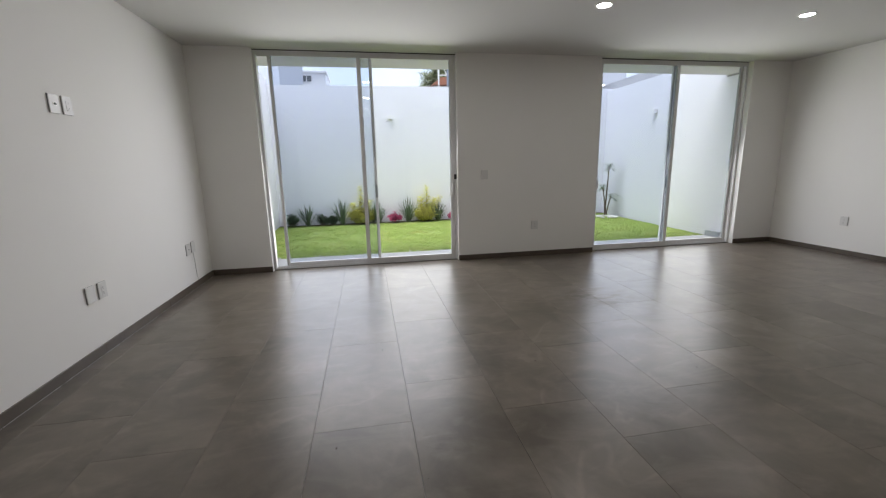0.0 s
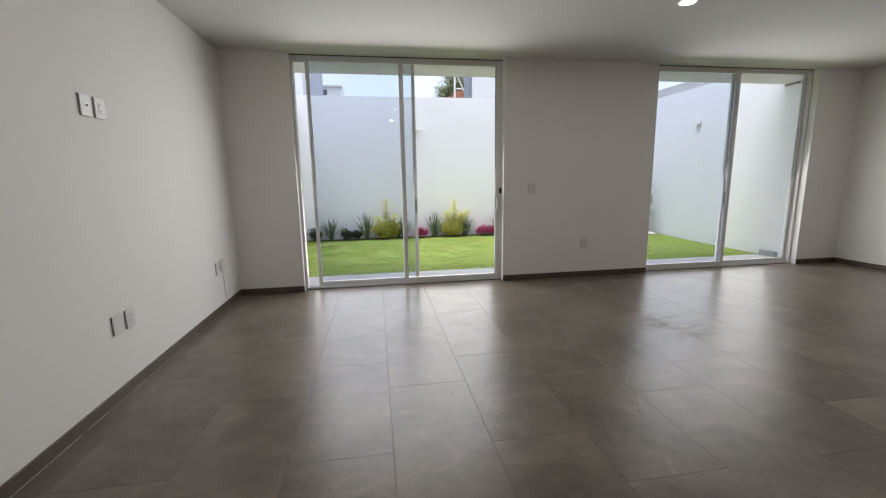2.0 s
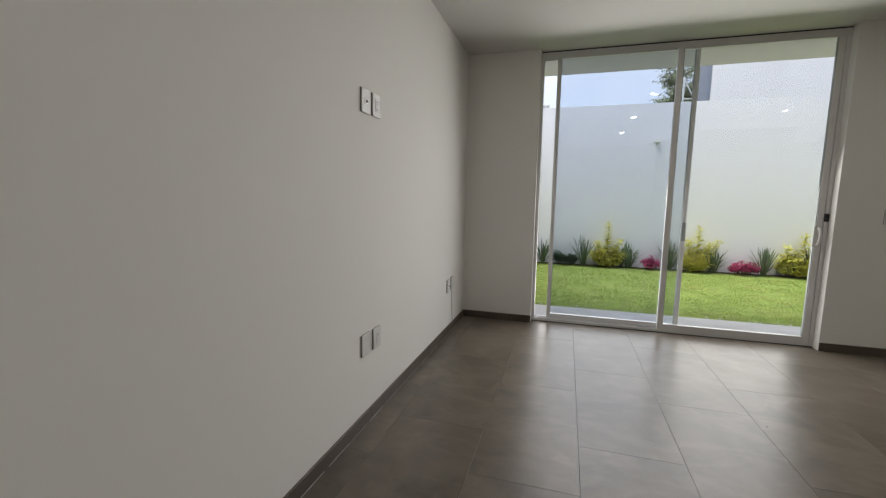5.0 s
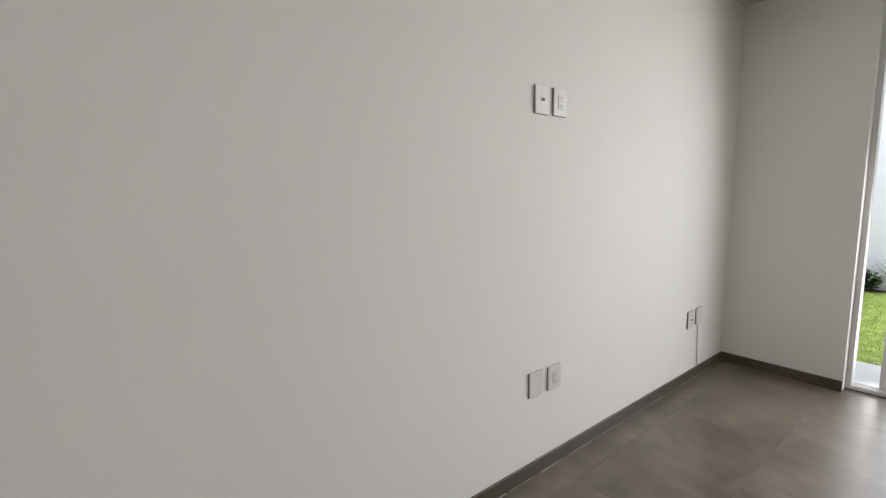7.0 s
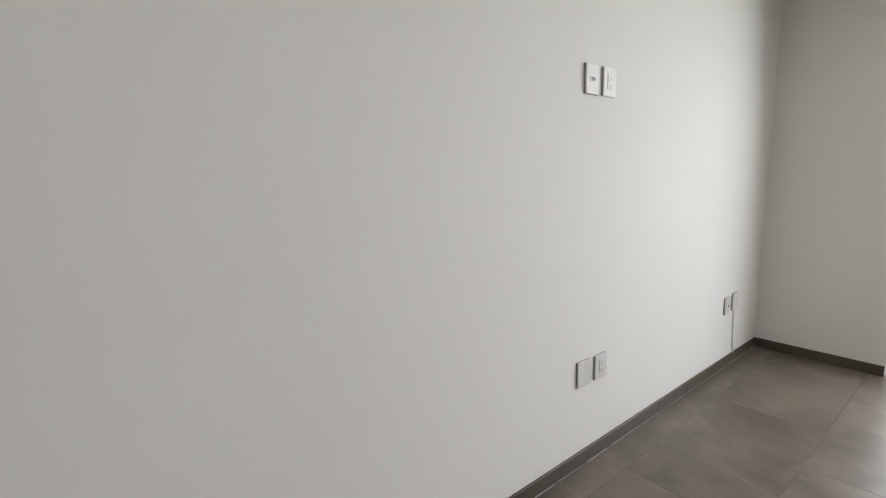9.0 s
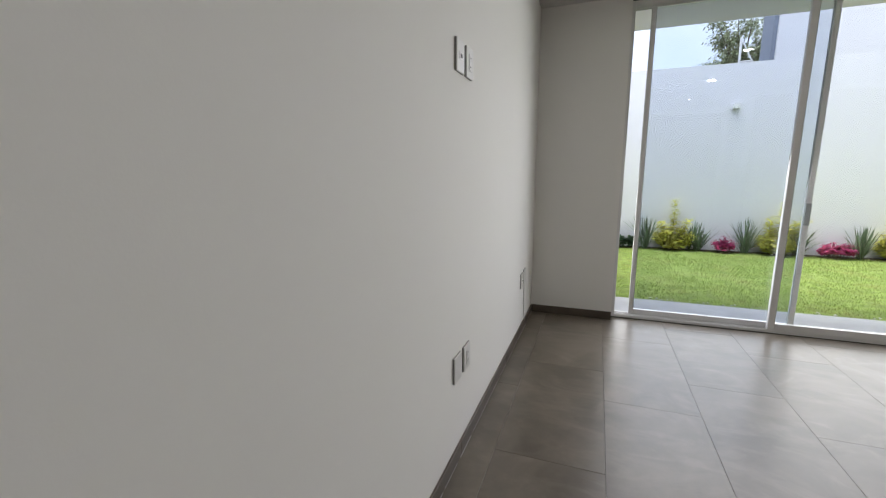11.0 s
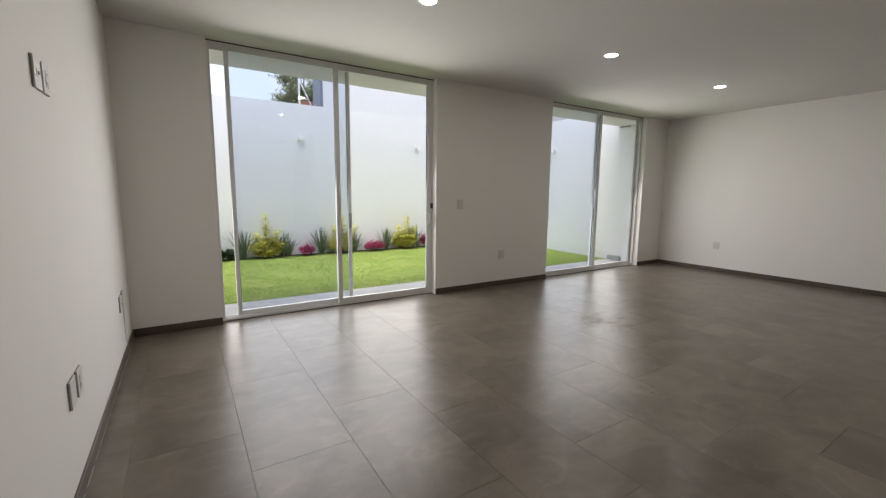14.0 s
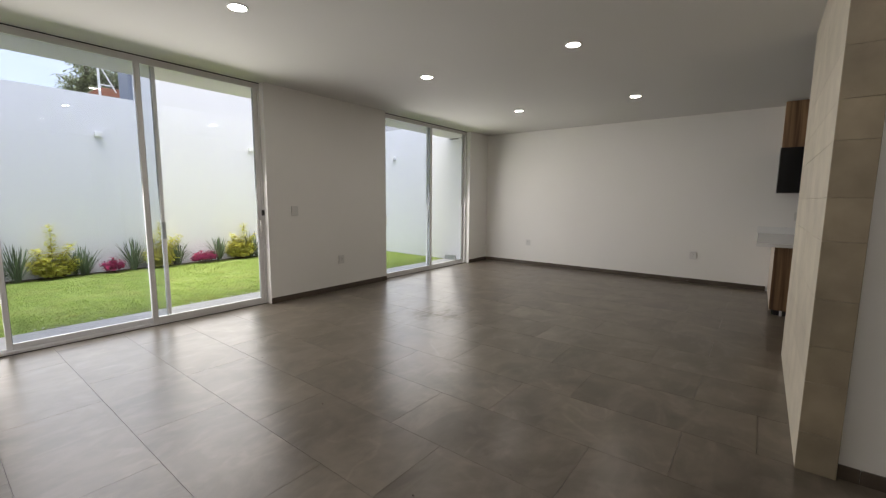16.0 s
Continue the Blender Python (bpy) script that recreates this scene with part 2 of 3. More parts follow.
PAVING = mat("pale_concrete_paving", (0.56, 0.55, 0.55), 0.8, vary=0.08, scale=4, bump=0.2, bump_scale=80)
TILE = tile_mat()
SKIRT = mat("skirting_tile", (0.085, 0.067, 0.051), 0.35, vary=0.18, scale=3.5, per_object=0.08)
GROUT = mat("dark_grout", (0.10, 0.084, 0.068), 0.9, vary=0.2, scale=30)
ALU = mat("white_aluminium", (0.72, 0.71, 0.705), 0.35, vary=0.01, scale=2)
ALUGREY = mat("grey_aluminium_seal", (0.36, 0.38, 0.38), 0.45, vary=0.04, scale=6)
GASKET = mat("black_rubber", (0.02, 0.02, 0.02), 0.6, vary=0.1, scale=20)
PLASTIC = mat("white_plastic", (0.88, 0.87, 0.85), 0.28, vary=0.01, scale=8)
PLATE = mat("grey_white_plate", (0.66, 0.65, 0.63), 0.32, vary=0.01, scale=8)
PLASTICDARK = mat("shadow_grey_plastic", (0.30, 0.29, 0.28), 0.4, vary=0.05, scale=20)
BLACK = mat("black_plastic", (0.012, 0.012, 0.013), 0.3, vary=0.1, scale=20)
BLACKGLASS = mat("black_appliance_glass", (0.006, 0.006, 0.007), 0.25, vary=0.1, scale=5)
TRAV = mat("beige_travertine", (0.55, 0.50, 0.405), 0.55, vary=0.11, scale=4.5, bump=0.15, bump_scale=35, per_object=0.06)
# Same travertine in a darker colour, for the end face turned from the light.
TRAVSHADE = mat("shaded_travertine", (0.33, 0.275, 0.195), 0.5, vary=0.2, scale=5, bump=0.15, bump_scale=35, per_object=0.07)
TRAVJOINT = mat("beige_stone_joint", (0.33, 0.28, 0.205), 0.85, vary=0.1, scale=20)
WOOD = wood_mat()
EDGE = mat("pale_beige_laminate", (0.60, 0.53, 0.45), 0.5, vary=0.05, scale=6)
QUARTZ = mat("white_quartz_worktop", (0.78, 0.78, 0.77), 0.22, vary=0.02, scale=12)
CLEAR = glass_mat("clear_glass", (0.97, 0.98, 0.98))
TINTED = glass_mat("faint_blue_glass", (0.83, 0.86, 0.90))
LED = glow_mat("led_diffuser", (1.0, 0.95, 0.88), 48.0)
CHROME = mat("brushed_steel_ring", (0.75, 0.75, 0.75), 0.3, metal=1.0, vary=0.02)
SOIL = mat("dark_soil", (0.05, 0.036, 0.025), 0.95, vary=0.3, scale=14, bump=0.8, bump_scale=40)
PEBBLE = mat("white_pebble", (0.68, 0.66, 0.62), 0.7, vary=0.12, scale=30, per_object=0.1)
GRASS = leaf_mat("lawn_blades", (0.275, 0.375, 0.07), 0.3, (0.45, 0.42, 0.15))
TURF = mat("lawn_base", (0.24, 0.31, 0.07), 0.95, vary=0.35, scale=9, bump=0.8, bump_scale=50)
BLADE = leaf_mat("strap_leaf_green", (0.13, 0.18, 0.105), 0.45)
LIME = leaf_mat("lime_yellow_leaf", (0.74, 0.71, 0.15), 0.35)
PINK = leaf_mat("magenta_leaf", (0.50, 0.06, 0.19), 0.45)
DARKLEAF = leaf_mat("dark_green_leaf", (0.085, 0.15, 0.075), 0.5)
TREELEAF = leaf_mat("grey_green_tree_leaf", (0.30, 0.33, 0.19), 0.5)
BARK = mat("bark", (0.13, 0.095, 0.065), 0.9, vary=0.3, scale=20, bump=0.8, bump_scale=40)
TERRA = mat("terracotta_roof_tile", (0.27, 0.115, 0.065), 0.8, vary=0.2, scale=8)
# Blue shade of the neighbouring house's west face, put into the render colour.
SLATESHADE = mat("shaded_slate_render", (0.22, 0.25, 0.31), 0.85, vary=0.05, scale=2)
SLATELIGHT = mat("pale_blue_grey_render", (0.68, 0.71, 0.76), 0.85, vary=0.05, scale=1.5)
HOUSEWHITE = mat("neighbour_white_render", (0.78, 0.78, 0.79), 0.85, vary=0.03, scale=1.2)
DARKPANE = mat("dark_window_pane", (0.10, 0.11, 0.12), 0.15, vary=0.1, scale=3)
CABLE = mat("white_cable", (0.72, 0.71, 0.69), 0.5, vary=0.02)


# ---- building helpers ----
def bm_box(bm, lo, hi, bevel=0.0, seg=2):
    c = [(a + b) / 2 for a, b in zip(lo, hi)]
    s = [abs(b - a) for a, b in zip(lo, hi)]
    r = bmesh.ops.create_cube(bm, size=1, matrix=Matrix.Translation(c) @ Matrix.Diagonal((*s, 1)))
    if bevel:
        edges = list({e for v in r["verts"] for e in v.link_edges})
        bmesh.ops.bevel(bm, geom=edges, offset=bevel, segments=seg, profile=0.5, affect="EDGES")
    return bm


def bm_cyl(bm, a, b, r1, r2=None, n=16):
    a, b = Vector(a), Vector(b)
    d = b - a
    m = Matrix.Translation((a + b) / 2) @ d.to_track_quat("Z", "Y").to_matrix().to_4x4()
    bmesh.ops.create_cone(bm, cap_ends=True, segments=n, radius1=r1, radius2=r1 if r2 is None else r2, depth=d.length, matrix=m)
    return bm


def box(lo, hi, bevel=0.0, seg=2):
    return bm_box(bmesh.new(), lo, hi, bevel, seg)


def part(name, bm, material, parent=None, label="", smooth=False):
    me = bpy.data.meshes.new(name)
    bm.normal_update()
    bm.to_mesh(me)
    bm.free()
    me.materials.append(material)
    if smooth:
        for poly in me.polygons:
            poly.use_smooth = True
    ob = new(name, me)
    if parent is not None:
        ob.parent = parent
    if label:
        ob["label"] = label
    return ob


def empty(name, at=(0, 0, 0)):
    e = new(name)
    e.empty_display_size = 0.1
    e.location = at
    return e


def structure(name, bm, material, label, category):
    return tagged(part(name, bm, material), label, category, kind="structure")


# ---- the room ----
W, H, S = 8.57, 2.795, -7.6          # east wall, ceiling, south wall
NT = 0.22                            # thickness of the garden front
D1, D2, DT = (0.745, 3.291), (5.38, 7.87), H   # the two door openings, open to the ceiling

floor = structure("floor", box((-0.2, S - 0.2, -0.2), (W + 0.2, NT, -0.012)), GROUT, "dark grout bed under large porcelain floor tiles", "floor")
structure("ceiling", box((-0.2, S - 0.2, H), (W + 0.2, NT, H + 0.22)), CEIL, "smooth white painted flat ceiling, colour dimmed for its weaker light", "ceiling")
structure("wall_west", box((-0.2, S - 0.2, -0.012), (0, NT, H)), PAINT, "long white painted plaster wall with sockets", "wall")
structure("wall_east", box((W, S - 0.2, -0.012), (W + 0.2, NT, H)), PAINT, "long white painted plaster wall beside the kitchen", "wall")
structure("wall_south", box((0, S - 0.2, -0.012), (W, S, H)), PAINT, "plain white painted plaster wall", "wall")
bm = bmesh.new()
for x0, x1 in ((0, D1[0]), (D1[1], D2[0]), (D2[1], W)):
    bm_box(bm, (x0, 0, -0.012), (x1, NT, H))
structure("wall_north", bm, PAINT, "white painted plaster wall with two sliding door openings", "wall")

# the clad stub wall beside the kitchen and the white wall behind it
STUB = (3.22, 5.27, -5.395, -5.233)
structure("wall_partition", box((3.26, S, -0.012), (3.41, -5.396, H)), PAINT, "white painted partition wall", "wall")
stub = structure("wall_stone", box((STUB[0] + 0.016, STUB[2] + 0.002, -0.012), (STUB[1] - 0.002, STUB[3] - 0.016, H)), TRAVJOINT, "short wall clad in beige travertine slabs", "wall")

# skirting of floor tile, piece by piece
def skirting(name, pieces):
    root = tagged(empty(name), "grey-brown porcelain tile skirting along the wall", "baseboard", kind="structure")
    for lo, hi in pieces:
        part("skirting_tile", box(lo, hi, 0.0015, 1), SKIRT, root)


def run(a, b, step=1.06, gap=0.002):
    out, x = [], a
    while x < b - 0.01:
        out.append((x + gap / 2, min(x + step, b) - gap / 2))
        x += step
    return out


SK, SKT = 0.075, 0.011
skirting("baseboard_west", [((0, y0, 0), (SKT, y1, SK)) for y0, y1 in run(S, -0.001)])
skirting("baseboard_east", [((W - SKT, y0, 0), (W, y1, SK)) for y0, y1 in run(-5.12, -0.001)])
skirting("baseboard_north", [((x0, -SKT, 0), (x1, 0, SK)) for a, b in ((SKT, D1[0]), (D1[1], D2[0]), (D2[1], W - SKT)) for x0, x1 in run(a, b)])
skirting("baseboard_partition", [((3.26 - SKT, y0, 0), (3.26, y1, SK)) for y0, y1 in run(S, -5.397)])


bead = bmesh.new()
rb = random.Random(5)
for y0, y1 in run(-5.4, -0.02, 0.22, 0.0):
    if rb.random() < 0.8:
        w = rb.uniform(0.0012, 0.0028)
        bm_box(bead, (SKT, y0, 0.0), (SKT + w, y1 - rb.uniform(-0.01, 0.05), w * 0.7))
structure("trim_grout", bead, PAVING, "pale smeared grout line at the foot of the skirting", "trim")


# ---- sliding doors ----
def stile_panel(root, name, x0, x1, y, z0, z1, sw, rail_b, rail_t, glass, label):
    """A sliding leaf: frame of four bars with a pane in it. y is the leaf's middle."""
    t = 0.019
    leaf = part(name, bm_box(box((x0, y - t, z0), (x0 + sw, y + t, z1), 0.003), (x1 - sw, y - t, z0), (x1, y + t, z1), 0.003), ALU, root, label)
    part("bottom_rail", box((x0 + sw, y - t + 0.001, z0), (x1 - sw, y + t - 0.001, z0 + rail_b), 0.003), ALU, leaf)
    part("top_rail", box((x0 + sw, y - t + 0.001, z1 - rail_t), (x1 - sw, y + t - 0.001, z1), 0.003), ALU, leaf)
    pane = part("glass_pane", box((x0 + sw - 0.004, y - 0.003, z0 + rail_b - 0.004), (x1 - sw + 0.004, y + 0.003, z1 - rail_t + 0.004)), glass, leaf, "clear glass pane")
    pane.visible_shadow = False
    g = bmesh.new()
    for gx in (x0 + sw, x1 - sw - 0.005):
        bm_box(g, (gx, y - 0.011, z0 + rail_b), (gx + 0.005, y + 0.011, z1 - rail_t))
    part("seal", g, ALUGREY, leaf, "grey glazing seal")
    return leaf


def pull_handle(leaf, x, y, z, side):
    """A white D-shaped pull on a backing plate."""
    part("handle_plate", box((x - 0.036, y - 0.008, z - 0.095), (x + 0.010, y, z + 0.095), 0.004), PLATE, leaf, "white handle plate")
    pts = [(x + side * 0.004, y - 0.004, z + 0.075)] + [(x + side * 0.004, y - 0.008 - 0.042 * math.sin(a), z + 0.070 * math.cos(a)) for a in np.linspace(0.25, math.pi - 0.25, 17)] + [(x + side * 0.004, y - 0.004, z - 0.075)]
    g = bmesh.new()
    for a, b in zip(pts[:-1], pts[1:]):
        bm_cyl(g, a, b, 0.0105, n=10)
    part("handle", g, PLASTIC, leaf, "white curved pull handle", smooth=True)


def sliding_door(name, x0, x1, flip, shift, label):
    """Two leaves in a frame; flip: the inner leaf is on the west side. shift: how far the outer leaf is slid open."""
    root = tagged(empty(name, ((x0 + x1) / 2, 0.06, 0)), label, "sliding door", kind="structure")
    root_inv = Matrix.Translation(root.location).inverted()
    j, ya, yb = 0.030, 0.088, 0.192
    obs = []
    fr = bmesh.new()
    bm_box(fr, (x0, ya, 0), (x0 + j, yb, DT), 0.002)
    bm_box(fr, (x1 - j, ya, 0), (x1, yb, DT), 0.002)
    obs.append(part("side_jamb", fr, ALU, root))
    hd = bmesh.new()
    bm_box(hd, (x0 + j, ya, DT - 0.022), (x1 - j, yb, DT))
    for y in (ya, 0.139, yb - 0.004):
        bm_box(hd, (x0 + j, y, DT - 0.058), (x1 - j, y + 0.004, DT - 0.022))
    obs.append(part("head_track", hd, ALU, root))
    sl = bmesh.new()
    bm_box(sl, (x0 + j, ya, 0), (x1 - j, yb, 0.014), 0.001)
    for y in (ya, 0.115, 0.139, 0.164, yb - 0.004):
        bm_box(sl, (x0 + j, y, 0.014), (x1 - j, y + 0.004, 0.030))
    obs.append(part("sill_track", sl, ALU, root))
    gp = bmesh.new()
    bm_box(gp, (x0, ya - 0.004, 0), (x1, ya - 0.001, 0.006))
    obs.append(part("sill_seal", gp, GASKET, root, "dark sealant line at the floor"))
    # A black strip draws the shadow line between head and ceiling.
    obs.append(part("head_seal", box((x0 + 0.002, ya - 0.004, DT - 0.010), (x1 - 0.002, ya - 0.001, DT - 0.001)), GASKET, root, "dark strip that paints the shadow gap under the ceiling"))
    mid, half = (x0 + x1) / 2, 0.03
    i0, i1 = x0 + j, x1 - j
    yi, yo = 0.116, 0.164
    if flip:
        inner, outer = (i0 + 0.002, mid + 0.088), (mid + 0.012 - shift, i1 - shift)
    else:
        inner, outer = (mid - half + 0.004, i1 - 0.002), (i0 + shift, mid + half + shift + 0.013)
    a = stile_panel(root, "inner_leaf", *inner, yi, 0.030, DT - 0.024, 0.048, 0.056, 0.050, CLEAR if not flip else TINTED, "white aluminium sliding leaf")
    b = stile_panel(root, "outer_leaf", *outer, yo, 0.030, DT - 0.030, 0.036, 0.050, 0.030, TINTED if not flip else CLEAR, "white aluminium sliding leaf")
    hx = inner[0] + 0.03 if flip else inner[1] - 0.03
    pull_handle(a, hx, yi - 0.019, 1.02, 1 if flip else -1)
    # recessed finger pull on the outer leaf's meeting stile
    px = outer[0] + 0.022 if flip else outer[1] - 0.022
    part("finger_pull", box((px - 0.02, yo - 0.033, 0.93), (px + 0.02, yo - 0.019, 1.11), 0.004), ALUGREY, b, "grey finger pull")
    kx = x0 + 0.019 if flip else x1 - 0.019
    lock = bmesh.new()
    bm_box(lock, (kx - 0.018, ya - 0.006, 1.155), (kx + 0.018, ya, 1.225), 0.002)
    bm_box(lock, (kx - 0.010, ya - 0.016, 1.175), (kx + 0.002, ya - 0.006, 1.195), 0.002)
    if not flip:
        obs.append(part("latch_keeper", lock, BLACK, root, "black latch keeper"))
    else:
        lock.free()
    for ob in [*root.children]:
        ob.matrix_parent_inverse = root_inv
    return root


sliding_door("door_1", *D1, False, 0.128, "white aluminium two-leaf sliding glass door, one leaf slid slightly open")
sliding_door("door_2", *D2, True, 0.0, "white aluminium two-leaf sliding glass door, closed")


# ---- sockets and switches ----
def wall_plate(name, label, category, fitting, w=0.098, h=0.125):
    """Built facing +z in the local frame, y up the wall."""
    root = tagged(empty(name), label, category)
    # Dark layer behind the plate imitates the shadow round its edge.
    part("backplate", box((-w / 2, -h / 2, 0), (w / 2, h / 2, 0.006), 0.002), PLASTICDARK, root)
    part("plate", box((-w / 2, -h / 2, 0.0062), (w / 2, h / 2, 0.012), 0.0028), PLATE, root)
    if fitting in ("socket", "jack"):
        hh = 0.034 if fitting == "socket" else 0.014
        part("insert", box((-0.019, -hh, 0.0122), (0.019, hh, 0.0145), 0.001), PLASTIC if fitting == "jack" else PLATE, root, "white insert")
    if fitting == "socket":
        for z in (0.017, -0.019):
            for x, hgt in ((-0.006, 0.008), (0.006, 0.0065)):
                part("slot", box((x - 0.0011, z + 0.003 - hgt / 2, 0.0146), (x + 0.0011, z + 0.003 + hgt / 2, 0.0152)), BLACK, root, "dark pin slot")
            part("earth_hole", bm_cyl(bmesh.new(), (0, z - 0.008, 0.0146), (0, z - 0.008, 0.0152), 0.0026, n=10), BLACK, root, "dark earth hole")
    if fitting == "jack":
        part("jack", box((-0.010, -0.007, 0.0146), (0.010, 0.007, 0.0165), 0.002), BLACK, root, "dark coaxial socket")
    if fitting == "switch":
        part("rocker", box((-0.021, -0.031, 0.0122), (0.021, 0.031, 0.0165), 0.003), PLATE, root, "white rocker")
    return root


ON_W = lambda y, z: pose(0, y, z, 90, 0, 90)
ON_N = lambda x, z: pose(x, 0, z, 90, 0, 0)
ON_E = lambda y, z: pose(W, y, z, 90, 0, -90)
blank = wall_plate("blank_plate", "white blank cover plate low on the white wall", "wall plate", "blank")
blank.matrix_world = ON_W(-2.355, 0.478)
sock = wall_plate("wall_socket", "white double wall socket plate on the white wall", "wall socket", "socket")
sock.matrix_world = ON_W(-2.217, 0.476)
sock["group"] = "wall sockets"
jack = wall_plate("tv_aerial_plate", "white aerial socket plate high on the white wall", "wall plate", "jack")
jack.matrix_world = ON_W(-2.337, 1.815)
copy_thing(sock, ON_W(-2.209, 1.817))
copy_thing(jack, ON_W(-0.646, 0.471))["label"] = "white aerial socket plate low beside the corner"
corner = copy_thing(blank, ON_W(-0.509, 0.481))
corner["label"] = "white blank plate with a cable running down from it"
copy_thing(sock, ON_N(4.431, 0.464))
copy_thing(sock, ON_E(-1.06, 0.472))
copy_thing(sock, ON_E(-4.12, 0.468))
sw = wall_plate("light_switch", "white rocker switch plate between the sliding doors", "light switch", "switch")
sw.matrix_world = ON_N(3.671, 1.209)
g = bmesh.new()
for a, b in zip(((0.006, -0.516, 0.425), (0.005, -0.505, 0.27), (0.006, -0.498, 0.15)), ((0.005, -0.505, 0.27), (0.006, -0.498, 0.15), (0.010, -0.486, 0.076))):
    bm_cyl(g, a, b, 0.004, n=8)
tagged(part("cable", g, CABLE, smooth=True), "thin white cable running down the wall to the skirting", "cable")


# ---- ceiling lights ----
def downlight(x, y):
    root = tagged(empty("downlight", (x, y, H)), "round recessed white LED downlight, switched on", "ceiling light", "ceiling downlights")
    ring = bmesh.new()
    n = 40
    prof = ((0.078, 0.0), (0.076, -0.005), (0.066, -0.007), (0.060, -0.004), (0.060, 0.0))
    rings = [[ring.verts.new((r * math.cos(2 * math.pi * k / n), r * math.sin(2 * math.pi * k / n), z)) for k in range(n)] for r, z in prof]
    for a, b in zip(rings[:-1], rings[1:]):
        for k in range(n):
            ring.faces.new((a[k], a[(k + 1) % n], b[(k + 1) % n], b[k]))
    part("trim_ring", ring, PLASTIC, root, smooth=True)
    part("diffuser", bm_cyl(bmesh.new(), (0, 0, -0.0045), (0, 0, -0.001), 0.060, n=40), LED, root, "glowing white diffuser")
    return root


dl = downlight(2.13, -1.77)
for x, y in ((4.325, -1.77), (6.595, -1.79), (4.335, -3.505), (6.67, -3.50), (2.13, -3.48), (2.13, -5.2)):
    copy_thing(dl, pose(x, y, H))


# ---- kitchen end ----
KX, KY = 6.86, -5.145
cab = tagged(empty("base_cabinet", (KX, KY, 0)), "walnut-fronted kitchen base cabinet with a pale end panel", "cabinet")
off = Matrix.Translation(cab.location).inverted()
kids = [
    part("end_panel", box((KX, KY - 0.018, 0.06), (W - 0.002, KY, 0.858), 0.001), EDGE, cab, "pale beige end panel"),
    part("front", box((KX - 0.018, KY - 0.9, 0.075), (KX - 0.0005, KY - 0.001, 0.852), 0.0015), WOOD, cab, "walnut grain front"),
    part("carcass", box((KX, KY - 0.9, 0.075), (W - 0.003, KY - 0.019, 0.856)), EDGE, cab),
    part("plinth", box((KX + 0.06, KY - 0.9, 0), (W - 0.003, KY - 0.03, 0.074)), BLACK, cab, "dark recessed plinth"),
]
for k in range(3):
    kids.append(part("leg", bm_cyl(bmesh.new(), (KX + 0.03, KY - 0.12 - 0.36 * k, 0), (KX + 0.03, KY - 0.12 - 0.36 * k, 0.075), 0.014, n=14), PLASTIC, cab, "pale adjustable foot", smooth=True))
for k in kids:
    k.matrix_parent_inverse = off
wt = tagged(empty("worktop", (KX, KY, 0.859)), "white quartz worktop with a low upstand, overhanging the cabinet end", "worktop")
off = Matrix.Translation(wt.location).inverted()
for k in (part("slab", box((KX - 0.22, KY - 0.92, 0.8585), (W - 0.001, KY + 0.18, 0.90), 0.003), QUARTZ, wt),
          part("upstand", box((W - 0.021, KY - 0.92, 0.9005), (W - 0.001, KY + 0.195, 1.004), 0.002), QUARTZ, wt, "white quartz upstand")):
    k.matrix_parent_inverse = off
UX = 8.20
uc = tagged(empty("wall_cabinet", (UX, KY, 2.14)), "walnut-fronted kitchen wall cabinet reaching the ceiling", "cabinet")
off = Matrix.Translation(uc.location).inverted()
for k in (part("carcass", box((UX + 0.001, KY - 0.86, 2.15), (W - 0.001, KY + 0.01, H - 0.004)), EDGE, uc, "pale beige carcass"),
          part("door", box((UX - 0.018, KY - 0.42, 2.152), (UX, KY + 0.008, H - 0.008), 0.0015), WOOD, uc, "walnut grain door"),
          part("door", box((UX - 0.018, KY - 0.86, 2.152), (UX, KY - 0.424, H - 0.008), 0.0015), WOOD, uc, "walnut grain door")):
    k.matrix_parent_inverse = off
mw = tagged(empty("microwave", (8.11, KY, 1.50)), "black built-in microwave under the wall cabinet", "microwave")
off = Matrix.Translation(mw.location).inverted()
for k in (part("body", box((8.11, KY - 0.72, 1.512), (W - 0.002, KY + 0.02, 2.147), 0.004), BLACK, mw),
          part("door", box((8.09, KY - 0.56, 1.517), (8.109, KY + 0.019, 2.142), 0.003), BLACKGLASS, mw, "black glass door"),
          part("control_panel", box((8.09, KY - 0.72, 1.517), (8.109, KY - 0.563, 2.142), 0.003), BLACK, mw)):
    k.matrix_parent_inverse = off
copy_thing(sock, ON_E(-5.42, 1.17))

# ---- the garden ----
GB, GW, GE = 4.46, -0.02, 8.20          # inner faces of the back, west and east garden walls
structure("ground", box((-60, NT, -0.9), (60, 90, -0.10)), SOIL, "bare dark ground under the garden and beyond", "ground")
structure("terrace", box((GW, NT + 0.001, -0.10), (GE, 0.90, -0.022), 0.004), PAVING, "narrow pale concrete terrace strip along the doors", "pavement")
structure("garden_wall_back", box((GW - 0.2, GB, -0.1), (GE + 0.2, GB + 0.18, 3.16)), OUTPAINT, "tall white rendered garden wall", "wall")
structure("garden_wall_west", box((GW - 0.2, NT + 0.001, -0.1), (GW, GB - 0.001, 3.3)), OUTPAINT, "tall white rendered garden side wall", "wall")
structure("garden_wall_east", box((GE, NT + 0.001, -0.1), (GE + 0.2, GB - 0.001, 3.10)), OUTPAINT, "tall white rendered garden side wall", "wall")
structure("eave", box((-0.4, NT + 0.001, 2.755), (W + 0.4, 0.80, 3.1)), EAVE, "white projecting roof slab over the terrace", "roof")
